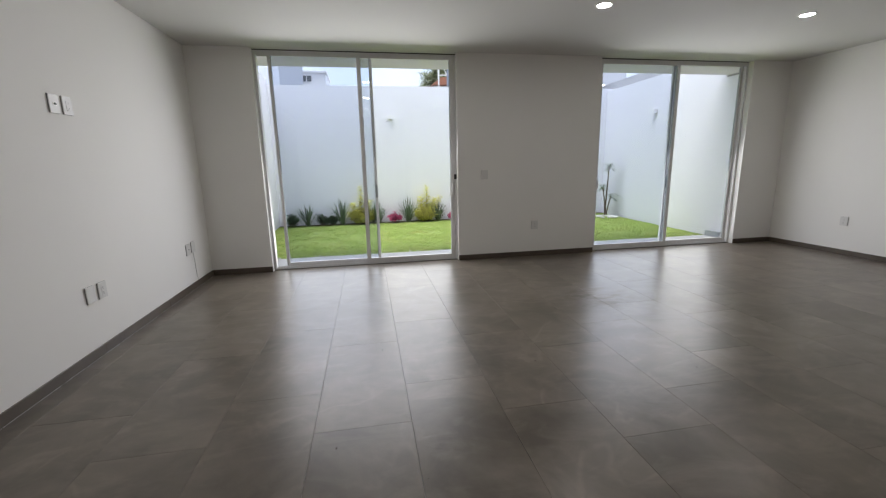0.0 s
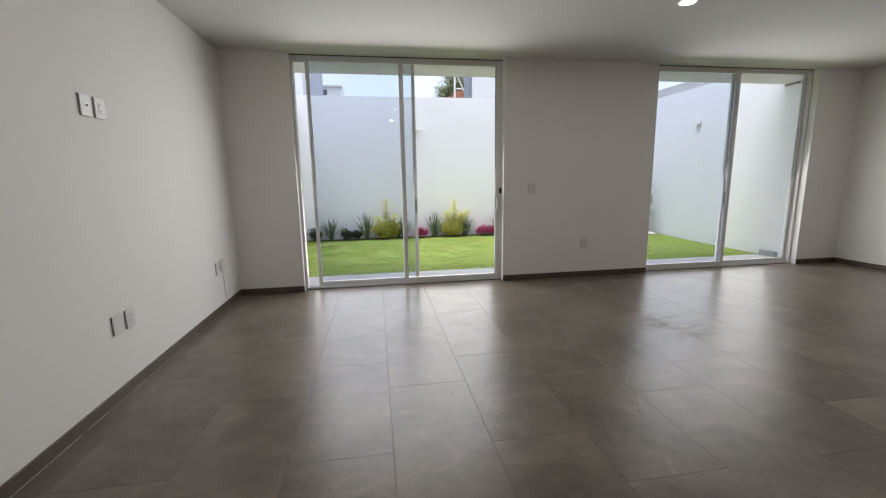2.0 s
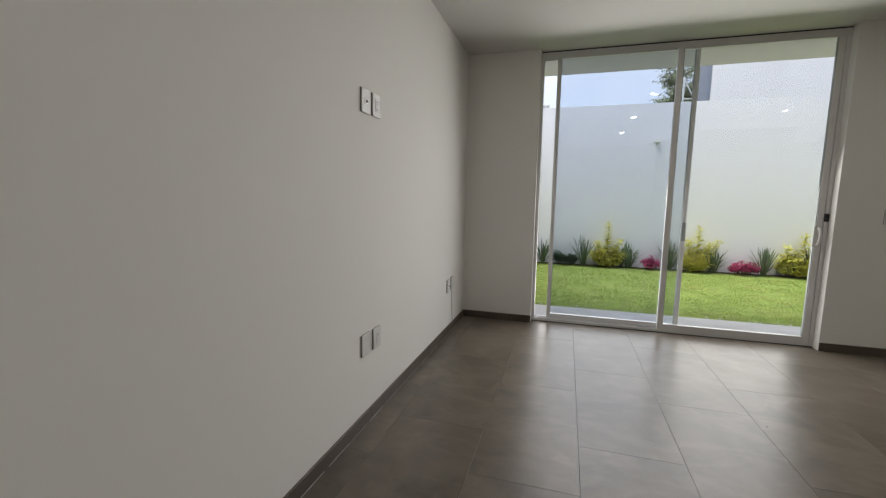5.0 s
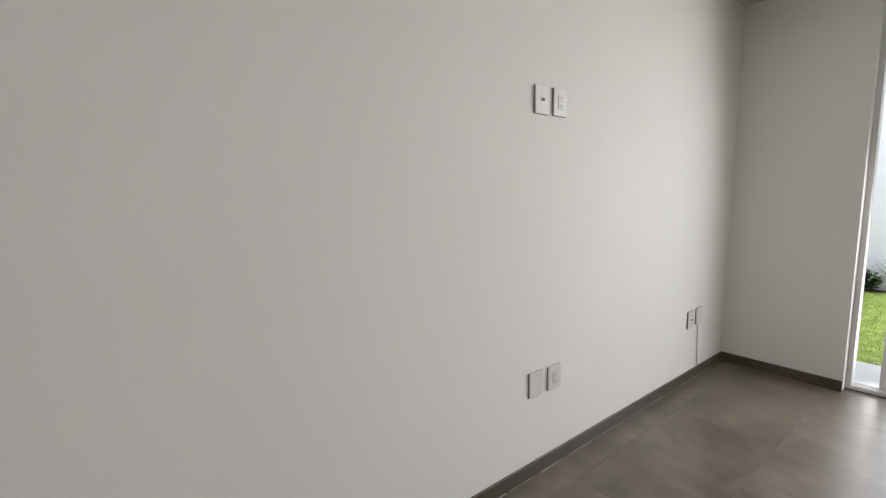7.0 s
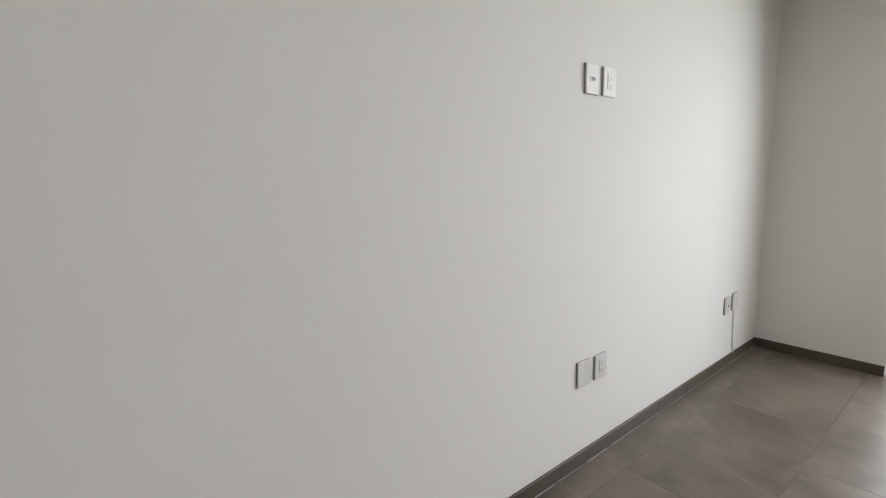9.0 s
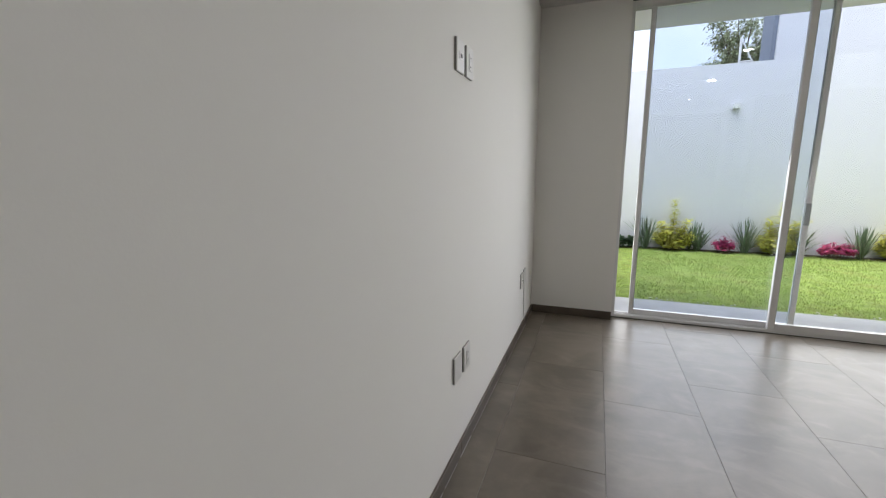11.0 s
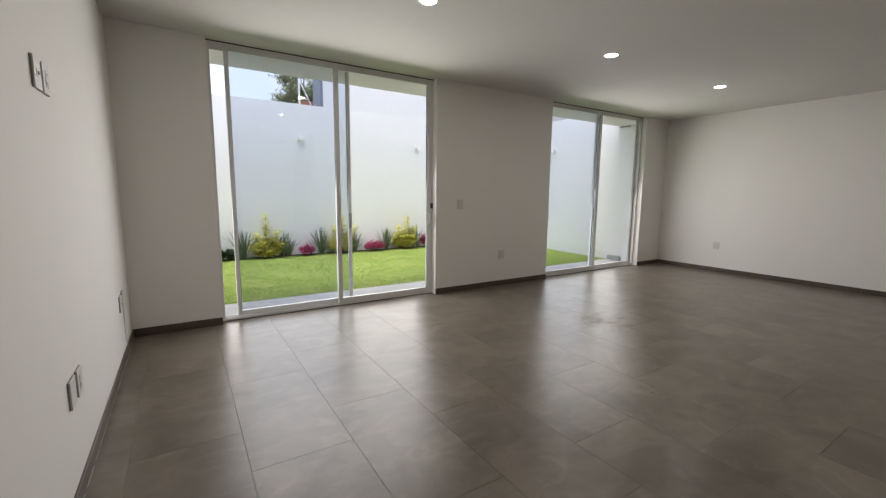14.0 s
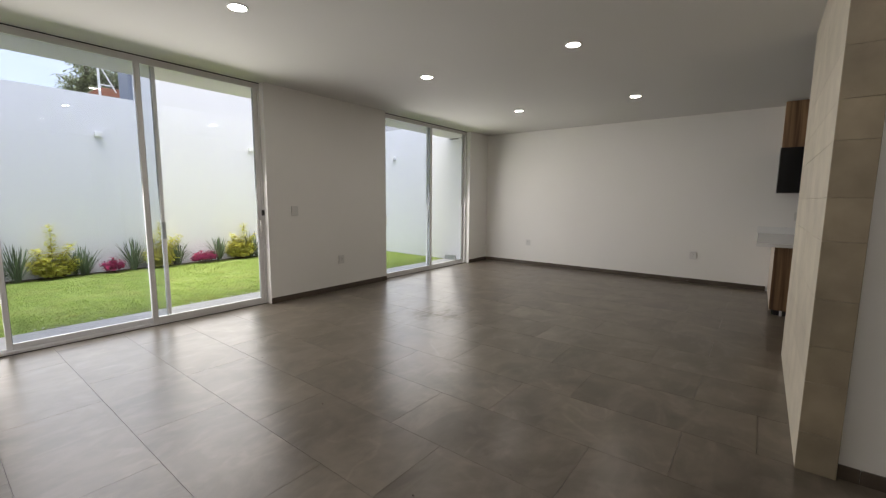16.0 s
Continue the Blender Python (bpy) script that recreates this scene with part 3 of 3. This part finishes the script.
structure("parapet", box((-0.4, NT - 0.1, 3.1), (W + 0.4, NT + 0.1, 3.6)), OUTPAINT, "low white rendered roof parapet", "wall")
# Grey strip in place of the shadow gap where the wall meets the soffit.
structure("wall_trim", box((GE - 0.012, 0.55, 2.722), (GE - 0.001, 0.80, 2.75)), PLASTICDARK, "dark strip standing in for the shadow gap between garden wall and soffit", "trim")
structure("drain_box", box((GE - 0.06, 0.58, -0.02), (GE - 0.001, 0.87, 0.075), 0.004), ALUGREY, "low grey grating box at the foot of the wall", "trim")


def lawn():
    x0, x1, y0, y1 = GW, GE - 0.02, 0.90, GB
    bm = bmesh.new()
    nx, ny = 60, 28
    grid = [[bm.verts.new((x0 + (x1 - x0) * i / nx, y0 + (y1 - y0) * j / ny, -0.024 + 0.030 * j / ny + 0.012 * noise.noise((i * 0.35, j * 0.35, 2)))) for i in range(nx + 1)] for j in range(ny + 1)]
    for j in range(ny):
        for i in range(nx):
            bm.faces.new((grid[j][i], grid[j][i + 1], grid[j + 1][i + 1], grid[j + 1][i]))
    base = tagged(part("lawn", bm, TURF), "bright green mown lawn behind the house", "lawn", kind="stuff")
    rng = np.random.default_rng(3)
    n = 110000
    xs, ys = rng.uniform(x0 + 0.02, x1 - 0.02, n), y0 + (y1 - 0.12 - y0) * rng.uniform(0, 1, n)
    hs, az, lean = rng.uniform(0.010, 0.024, n), rng.uniform(0, 6.283, n), rng.uniform(0.1, 0.9, n)
    verts = np.zeros((n, 3, 3))
    zb = -0.024 + 0.030 * (ys - y0) / (y1 - y0)
    w = 0.0026
    verts[:, 0] = np.stack([xs - w * np.sin(az), ys + w * np.cos(az), zb], 1)
    verts[:, 1] = np.stack([xs + w * np.sin(az), ys - w * np.cos(az), zb], 1)
    verts[:, 2] = np.stack([xs + hs * lean * np.cos(az), ys + hs * lean * np.sin(az), zb + hs], 1)
    me = bpy.data.meshes.new("grass_blades")
    me.from_pydata(verts.reshape(-1, 3).tolist(), [], np.arange(3 * n).reshape(-1, 3).tolist())
    me.materials.append(GRASS)
    ob = new("grass_blades", me)
    ob.parent = base
    ob["kind"] = "stuff"


lawn()
structure("flower_bed", box((GW, GB - 0.16, -0.05), (GE, GB - 0.001, 0.012), 0.004), SOIL, "narrow strip of dark soil along the garden wall", "flower bed")


def add_leaf(bm, base, d, length, width, droop=0.3, n=3):
    """A pointed leaf blade of n segments, bent downward along its way."""
    base, d = Vector(base), Vector(d).normalized()
    side = d.cross(Vector((0, 0, 1)))
    side = side.normalized() if side.length > 1e-3 else Vector((1, 0, 0))
    p, left, right = base.copy(), [], []
    for k in range(n):
        f = k / n
        w = width * (0.45 + 1.1 * f if f < 0.5 else 1.0) * 0.5
        left.append(bm.verts.new(p - side * w)), right.append(bm.verts.new(p + side * w))
        d = (d + Vector((0, 0, -droop / n))).normalized()
        p = p + d * (length / n)
    tip = bm.verts.new(p)
    for k in range(n - 1):
        bm.faces.new((left[k], right[k], right[k + 1], left[k + 1]))
    bm.faces.new((left[-1], right[-1], tip))


def strap_plant(rng, h, count, spread):
    """A tuft of narrow grassy blades in a few fans; the outer ones lean out and bend over."""
    bm = bmesh.new()
    fans = [(rng.uniform(-0.09, 0.09), rng.uniform(-0.05, 0.05)) for _ in range(4)]
    for k in range(count):
        fx, fy = fans[k % 4]
        a, s = rng.uniform(0, 6.283), spread * rng.random()
        add_leaf(bm, (fx + 0.02 * math.cos(a), fy + 0.02 * math.sin(a), 0), (s * math.cos(a), 0.6 * s * math.sin(a), 1), h * rng.uniform(0.5, 1.1), rng.uniform(0.010, 0.019), rng.uniform(0.0, 0.5) + 1.1 * s * (rng.random() > 0.5), 6)
    return bm


def bush(rng, w, h, count, leaf, spike=0.0):
    """Leaves on short twigs in a ragged mound, with an upright shoot if spike is given."""
    leaves, twigs = bmesh.new(), bmesh.new()
    stems = []
    for k in range(14):
        a, s = rng.uniform(0, 6.283), rng.uniform(0.15, 1.0)
        stems.append((Vector((0.42 * w * s * math.cos(a), 0.26 * w * s * math.sin(a), h * rng.uniform(0.55, 1.0) * (1.1 - 0.45 * s))), 1.0))
    if spike:
        stems += [(Vector((-0.06, 0, spike)), 0.7), (Vector((0.16, 0.02, spike * 0.72)), 0.7), (Vector((-0.2, 0.02, spike * 0.6)), 0.7)]
    for tip, wt_ in stems:
        bm_cyl(twigs, (tip.x * 0.15, tip.y * 0.15, 0), tip, 0.006, 0.003, n=5)
        for k in range(int(count / len(stems) * wt_)):
            f = rng.uniform(0.3, 1.04)
            b = tip * f
            b.x, b.y = tip.x * (0.15 + 0.85 * f), tip.y * (0.15 + 0.85 * f)
            a = rng.uniform(0, 6.283)
            r = 0.14 * w * (1.2 - 0.6 * f) if wt_ == 1.0 else 0.045
            b = b + Vector((r * rng.uniform(-1, 1), r * rng.uniform(-1, 1), r * rng.uniform(-0.6, 0.6)))
            add_leaf(leaves, b, (math.cos(a), math.sin(a), rng.uniform(-0.1, 0.9)), leaf * rng.uniform(0.7, 1.3), leaf * 0.55, 0.5, 3)
    return leaves, twigs


def shoot(rng, leaves, twigs, base, tip, count, leaf, spread):
    """A leafy shoot: a bent stem with leaves set round it in whorls, smaller towards the tip."""
    base, tip = Vector(base), Vector(tip)
    mid = base.lerp(tip, 0.5) + Vector((rng.uniform(-0.03, 0.03), rng.uniform(-0.03, 0.03), 0.02))
    bm_cyl(twigs, base, mid, 0.005, 0.004, n=5), bm_cyl(twigs, mid, tip, 0.004, 0.002, n=5)
    for k in range(count):
        f = 0.18 + 0.82 * (k + rng.random()) / count
        p = base.lerp(mid, f * 2) if f < 0.5 else mid.lerp(tip, f * 2 - 1)
        a, size = k * 2.4 + rng.uniform(-0.5, 0.5), leaf * (1.15 - 0.5 * f) * rng.uniform(0.75, 1.25)
        d = Vector((math.cos(a), math.sin(a), rng.uniform(0.1, 0.9)))
        add_leaf(leaves, p + d * spread * rng.random(), d, size, size * 0.55, 0.6, 3)


def plant_lime(rng, x, y, w, h, tips):
    root = tagged(empty("lime_shrub", (x, y, -0.005)), "lime-yellow leaved shrub with upright leafy shoots", "shrub", "flower bed plants")
    leaves, twigs = bmesh.new(), bmesh.new()
    for k in range(60):
        a, s = rng.uniform(0, 6.283), math.sqrt(rng.random())
        tip = (0.5 * w * s * math.cos(a), 0.32 * w * s * math.sin(a), h * rng.uniform(0.5, 1.0) * (1.05 - 0.45 * s))
        shoot(rng, leaves, twigs, (tip[0] * 0.25, tip[1] * 0.25, 0), tip, 32, 0.092, 0.035)
    for dx, top in tips:
        shoot(rng, leaves, twigs, (dx * 0.2, 0, 0), (dx, rng.uniform(-0.06, 0.06), top), 170, 0.10, 0.05)
    part("leaves", leaves, LIME, root)
    part("stems", twigs, BARK, root, "thin brown stems")
    return root


def plant_magenta(rng, x, y, w, h, dense):
    root = tagged(empty("magenta_shrub", (x, y, -0.005)), "low magenta-leaved shrub in the flower bed" if dense > 0.9 else "sparse magenta-leaved shrub with bare lower stems", "shrub", "flower bed plants")
    leaves, twigs = bmesh.new(), bmesh.new()
    for k in range(int(14 + 22 * dense)):
        a, s = rng.uniform(0, 6.283), math.sqrt(rng.random())
        tip = Vector((0.5 * w * s * math.cos(a), 0.34 * w * s * math.sin(a), h * rng.uniform(0.62, 1.0) * (1.05 - 0.35 * s)))
        bm_cyl(twigs, (tip.x * 0.5, tip.y * 0.5, 0), tip, 0.005, 0.003, n=5)
        for q in range(int(16 + 12 * dense)):
            b, c = rng.uniform(0, 6.283), rng.uniform(0.55, 1.0)
            add_leaf(leaves, Vector((tip.x * (0.5 + 0.5 * c), tip.y * (0.5 + 0.5 * c), tip.z * c)), (math.cos(b), math.sin(b), rng.uniform(-0.2, 0.8)), rng.uniform(0.05, 0.09), 0.034, 0.8, 3)
    part("leaves", leaves, PINK, root)
    part("stems", twigs, BARK, root, "thin reddish brown stems")
    return root


def plant_strap(rng, x, y, h, count=34, spread=0.75):
    root = tagged(empty("strap_leaf_plant", (x, y, 0.015)), "dark green strap-leaved plant in the flower bed", "plant", "flower bed plants")
    part("leaves", strap_plant(rng, h, count, spread), BLADE, root)
    return root


def plant_bush(rng, name, label, x, y, w, h, count, leaf, m, spike=0.0):
    root = tagged(empty(name, (x, y, 0.015)), label, "shrub", "flower bed plants")
    leaves, twigs = bush(rng, w, h, count, leaf, spike)
    part("leaves", leaves, m, root)
    part("stems", twigs, BARK, root, "thin brown stems")
    return root


rng = random.Random(11)
BY = GB - 0.18
for x, h in ((0.64, 0.52), (1.45, 0.62), (2.24, 0.52), (3.01, 0.60), (3.72, 0.50), (4.56, 0.52), (5.30, 0.56)):
    plant_strap(rng, x, BY + rng.uniform(-0.03, 0.03), h, 95)
for x, w, h, tips in ((1.87, 0.76, 0.52, ((0.0, 0.90), (-0.2, 0.5), (0.24, 0.58))), (3.42, 0.62, 0.52, ((0.03, 0.86), (0.36, 0.62), (-0.14, 0.62), (0.2, 0.56))), (4.98, 0.76, 0.54, ((0.12, 0.80), (-0.16, 0.56), (0.3, 0.52)))):
    plant_lime(rng, x, BY, w, h, tips)
for x, w, h, dense in ((2.66, 0.42, 0.30, 0.45), (4.21, 0.50, 0.30, 1.0), (5.70, 0.54, 0.42, 1.0)):
    plant_magenta(rng, x, BY - 0.03, w, h, dense)
for x, w, h in ((0.30, 0.40, 0.34), (0.96, 0.42, 0.30), (1.20, 0.30, 0.24), (7.62, 0.34, 0.34)):
    plant_bush(rng, "green_shrub", "low dark green leafy shrub in the flower bed", x, BY, w, h, 420, 0.075, DARKLEAF)


def dragon_tree(x, y):
    root = tagged(empty("dragon_tree", (x, y, 0.01)), "slender dragon tree with tufted spiky crowns", "plant")
    stem, leaves = bmesh.new(), bmesh.new()
    for (ax, ay), top in (((0.0, 0.0), (0.05, 0.0, 1.20)), ((0.02, 0.03), (-0.06, 0.05, 0.72)), ((0.03, 0.0), (0.12, -0.03, 0.5))):
        m = Vector((ax + top[0] * 0.4, ay, top[2] * 0.5))
        bm_cyl(stem, (ax, ay, 0), m, 0.02, 0.016, n=8), bm_cyl(stem, m, top, 0.016, 0.012, n=8)
        for k in range(46):
            a, e = rng.uniform(0, 6.283), rng.uniform(-0.2, 1.2)
            add_leaf(leaves, Vector(top) + Vector((0, 0, rng.uniform(-0.08, 0.04))), (math.cos(a), math.sin(a), e), rng.uniform(0.2, 0.34), 0.014, 0.9, 4)
    part("stem", stem, BARK, root)
    part("leaves", leaves, BLADE, root)


dragon_tree(7.86, 3.72)
stones = tagged(empty("pebble_ring", (7.80, 3.62, 0)), "ring of white pebbles round the dragon tree", "pebbles", kind="stuff")
pb = bmesh.new()
bmesh.ops.create_icosphere(pb, subdivisions=1, radius=1)
pb_me = bpy.data.meshes.new("pebble")
pb.to_mesh(pb_me), pb.free()
pb_me.materials.append(PEBBLE)
for k in range(46):
    a, r = rng.uniform(0, 6.283), rng.uniform(0.12, 0.27)
    o = new("pebble", pb_me)
    o.parent = stones
    s = rng.uniform(0.018, 0.034)
    o.matrix_local = pose(r * math.cos(a), r * math.sin(a) - 0.05, 0.022, 0, 0, rng.uniform(0, 180)) @ Matrix.Diagonal((s * 1.3, s, s * 0.7, 1))


chips = tagged(empty("edging_pebbles", (3.0, 0.9, -0.02)), "scattered white pebbles along the terrace edge", "pebbles", kind="stuff")
for k in range(70):
    o = new("pebble", pb_me)
    o.parent = chips
    s = rng.uniform(0.005, 0.012)
    o.matrix_local = pose(rng.choice((rng.gauss(-2.0, 0.5), rng.uniform(-2.9, 5.0), rng.gauss(0.9, 0.4))), rng.uniform(-0.015, 0.05), 0.004 + s * 0.4, 0, 0, rng.uniform(0, 180)) @ Matrix.Diagonal((s * 1.4, s, s * 0.7, 1))


def sconce(m):
    root = tagged(empty("wall_lamp"), "small white up-and-down wall lamp on the garden wall", "wall lamp", "garden wall lamps")
    part("body", box((-0.048, -0.042, 0.012), (0.048, 0.042, 0.085), 0.006), PLASTIC, root)
    part("wall_bracket", box((-0.04, -0.03, 0), (0.04, 0.03, 0.0118), 0.002), PLASTICDARK, root, "grey wall bracket")
    part("lens", box((-0.038, -0.045, 0.022), (0.038, -0.0422, 0.078), 0.001), DARKPANE, root, "dark glass lens")
    root.matrix_world = m
    return root


sc = sconce(pose(2.65, GB, 2.465, 90, 0, 0))
copy_thing(sc, pose(5.41, GB, 2.465, 90, 0, 0))
copy_thing(sc, pose(GE, 2.55, 2.385, 90, 0, -90))

# ---- beyond the garden ----
structure("concrete_wall", box((GE + 0.25, 0.4, -0.1), (GE + 0.45, 30, 3.35)), CONCRETE, "raw grey concrete block wall beyond the garden", "wall")


def plain_neighbour():
    root = tagged(empty("grey_house", (-2.0, 8, 0)), "plain blue-grey rendered house behind the garden wall", "house")
    off = Matrix.Translation(root.location).inverted()
    for o in (part("wall", box((-5.0, 7.0, -0.1), (-0.17, 12.0, 6.4)), SLATELIGHT, root),
              part("coping", box((-5.05, 6.95, 6.4), (-0.12, 12.05, 6.5), 0.01), HOUSEWHITE, root, "white coping")):
        o.matrix_parent_inverse = off


plain_neighbour()


def far_house():
    root = tagged(empty("neighbour_house", (11, 19, 0)), "white rendered neighbouring house with its shaded side coloured slate-blue", "house")
    off = Matrix.Translation(root.location).inverted()
    # The west side is a separate slab in a shaded slate-blue.
    obs = [part("wall", box((6.92, 17.1, -0.1), (17.0, 18.6, 9.2)), HOUSEWHITE, root),
           part("side_wall", box((6.78, 17.2, -0.1), (6.919, 18.5, 8.9)), SLATESHADE, root, "rendered side coloured slate-blue for its shade"),
           part("roof", box((6.86, 17.04, 9.2), (17.1, 18.7, 9.35), 0.01), HOUSEWHITE, root)]
    for o in obs:
        o.matrix_parent_inverse = off


far_house()


def white_house():
    root = tagged(empty("white_house", (-1.7, 30, 0)), "distant flat-roofed white house with a window", "house")
    off = Matrix.Translation(root.location).inverted()
    obs = [part("wall", box((-3.1, 30.0, -0.1), (-0.75, 34.0, 8.6)), HOUSEWHITE, root),
           part("annexe", box((-0.749, 30.4, -0.1), (3.6, 34.0, 7.7)), HOUSEWHITE, root, "lower white wing"),
           part("roof", box((-3.2, 29.9, 8.6), (-0.62, 34.1, 8.78), 0.02), HOUSEWHITE, root)]
    win = part("window", box((-2.6, 29.97, 7.92), (-1.75, 29.999, 8.44)), ALU, root, "white framed window")
    obs.append(win)
    part("pane", box((-2.54, 29.955, 7.97), (-2.20, 29.969, 8.39)), DARKPANE, win)
    part("pane", box((-2.15, 29.955, 7.97), (-1.81, 29.969, 8.39)), DARKPANE, win)
    for o in obs:
        o.matrix_parent_inverse = off


white_house()


def roof_house():
    root = tagged(empty("tiled_house", (7.2, 25, 0)), "house with a terracotta tiled roof behind the wall", "house")
    off = Matrix.Translation(root.location).inverted()
    obs = [part("wall", box((7.0, 24.4, -0.1), (9.0, 28.0, 6.75)), HOUSEWHITE, root)]
    for k in range(5):
        z = 6.75 + 0.16 * k
        obs.append(part("roof_course", box((6.9 + 0.2 * k, 24.1 + 0.3 * k, z), (9.1, 26.5 + 0.2 * k, z + 0.135), 0.03), TERRA, root, "course of terracotta tiles"))
    for o in obs:
        o.matrix_parent_inverse = off


roof_house()


def tree(x, y, h, r):
    root = tagged(empty("tree", (x, y, -0.1)), "tall airy tree with grey-green foliage", "tree")
    wood, leaves = bmesh.new(), bmesh.new()
    trunk = [(0, 0, 0), (0.1, 0, h * 0.35), (0.0, 0.1, h * 0.7)]
    bm_cyl(wood, trunk[0], trunk[1], 0.26, 0.19, 10), bm_cyl(wood, trunk[1], trunk[2], 0.19, 0.13, 10)
    for k in range(38):
        a, e = rng.uniform(0, 6.283), rng.uniform(-0.1, 1.0)
        tip = Vector((r * math.cos(a) * math.sqrt(1 - 0.6 * e * e) * rng.uniform(0.5, 1.0), r * math.sin(a) * rng.uniform(0.4, 0.9), h * (0.62 + 0.38 * e)))
        start = Vector(trunk[1]).lerp(Vector(trunk[2]), rng.uniform(0.2, 1))
        midp = start.lerp(tip, 0.5) + Vector((0, 0, 0.2))
        bm_cyl(wood, start, midp, 0.07, 0.045, 6), bm_cyl(wood, midp, tip, 0.045, 0.015, 6)
        for c in range(6):
            cc = tip.lerp(midp, rng.uniform(0, 0.7)) + Vector((rng.gauss(0, 0.3), rng.gauss(0, 0.3), rng.gauss(0, 0.25)))
            for q in range(34):
                v = Vector((rng.gauss(0, 0.24), rng.gauss(0, 0.24), rng.gauss(0, 0.18)))
                a2 = rng.uniform(0, 6.283)
                add_leaf(leaves, cc + v, (math.cos(a2), math.sin(a2), rng.uniform(-0.8, 0.6)), rng.uniform(0.2, 0.34), 0.12, 0.4, 2)
    part("trunk", wood, BARK, root)
    part("crown", leaves, TREELEAF, root)


tree(9.2, 31.0, 12.2, 2.9)
mast = bmesh.new()
bm_cyl(mast, (0, 0, 0), (0, 0, 8.4), 0.06, 0.055, 8)
bm_cyl(mast, (0, 0, 8.3), (0.7, 0, 6.9), 0.035, 0.035, 6)
bm_cyl(mast, (0, 0, 7.2), (0.6, 0, 7.2), 0.035, 0.035, 6)
mast_ob = tagged(part("roof_mast", mast, PLASTIC), "thin white metal mast with a slanting stay", "mast")
mast_ob.location = (7.05, 22.6, -0.1)


# ---- floor tiles and stone cladding, piece by piece ----
def tile_mesh(name, w, l, t, m):
    me = bpy.data.meshes.new(name)
    b = box((0, 0, -t), (w, l, 0), 0.0004, 1)
    b.to_mesh(me), b.free()
    me.materials.append(m)
    return me


TW, TL, GAP = 0.515, 1.06, 0.0015
cache = {}
k0 = -2
for k in range(k0, 17):
    xa, xb = max(0.668 + TW * k, 0.0), min(0.668 + TW * (k + 1), W)
    if xb - xa < 0.02:
        continue
    y = -2.955 if k == 5 else -2.597 if k % 2 == 0 else -2.205
    y += TL * 3
    while y > S:
        ya, yb = max(y - TL, S), min(y, 0.086)
        if yb - ya > 0.02:
            key = (round(xb - xa, 3), round(yb - ya, 3))
            if key not in cache:
                cache[key] = tile_mesh("tile", key[0] - GAP, key[1] - GAP, 0.0119, TILE)
            o = new("tile", cache[key])
            o.parent = floor
            o.location = (xa + GAP / 2, ya + GAP / 2, 0.0)
        y -= TL

z, row = 0.0, 0
while z < H - 0.01:
    hh = min((0.21, 0.27, 0.19, 0.24, 0.29)[row % 5], H - z)
    # The end slabs carry their shade in the darker stone colour.
    for nm, st, lo, hi in (("stone_slab", TRAV, (STUB[0] + 0.016, STUB[3] - 0.0155, z + 0.0006), (STUB[0] + 0.95, STUB[3], z + hh - 0.0006)),
                       ("stone_slab", TRAV, (STUB[0] + 0.9515, STUB[3] - 0.0155, z + 0.0006), (STUB[1], STUB[3], z + hh - 0.0006)),
                       ("stone_slab", TRAVSHADE, (STUB[0], STUB[2] + 0.002, z + 0.0006), (STUB[0] + 0.0155, STUB[3], z + hh - 0.0006))):
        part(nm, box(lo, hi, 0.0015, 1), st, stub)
    z += hh
    row += 1

# ---- crumbs left on the floor ----
crumb = bmesh.new()
bmesh.ops.create_icosphere(crumb, subdivisions=1, radius=1)
for v in crumb.verts:
    v.co *= 0.75 + 0.4 * noise.noise(v.co * 2.3)
crumb_me = bpy.data.meshes.new("crumb")
crumb.to_mesh(crumb_me), crumb.free()
crumb_me.materials.append(GROUT)
for x, y, r in ((1.824, -3.80, 0.008), (2.089, -2.74, 0.007), (3.134, -3.152, 0.006), (2.256, -1.656, 0.006), (4.141, -3.471, 0.006), (2.24, -4.09, 0.004)):
    o = tagged(new("crumb", crumb_me), "small dark crumb of dirt on the tiled floor", "debris", "crumbs on the floor")
    o.matrix_world = pose(x, y, r * 0.4, 0, 0, 40 * x) @ Matrix.Diagonal((r * 1.4, r * 0.8, r * 0.5, 1))
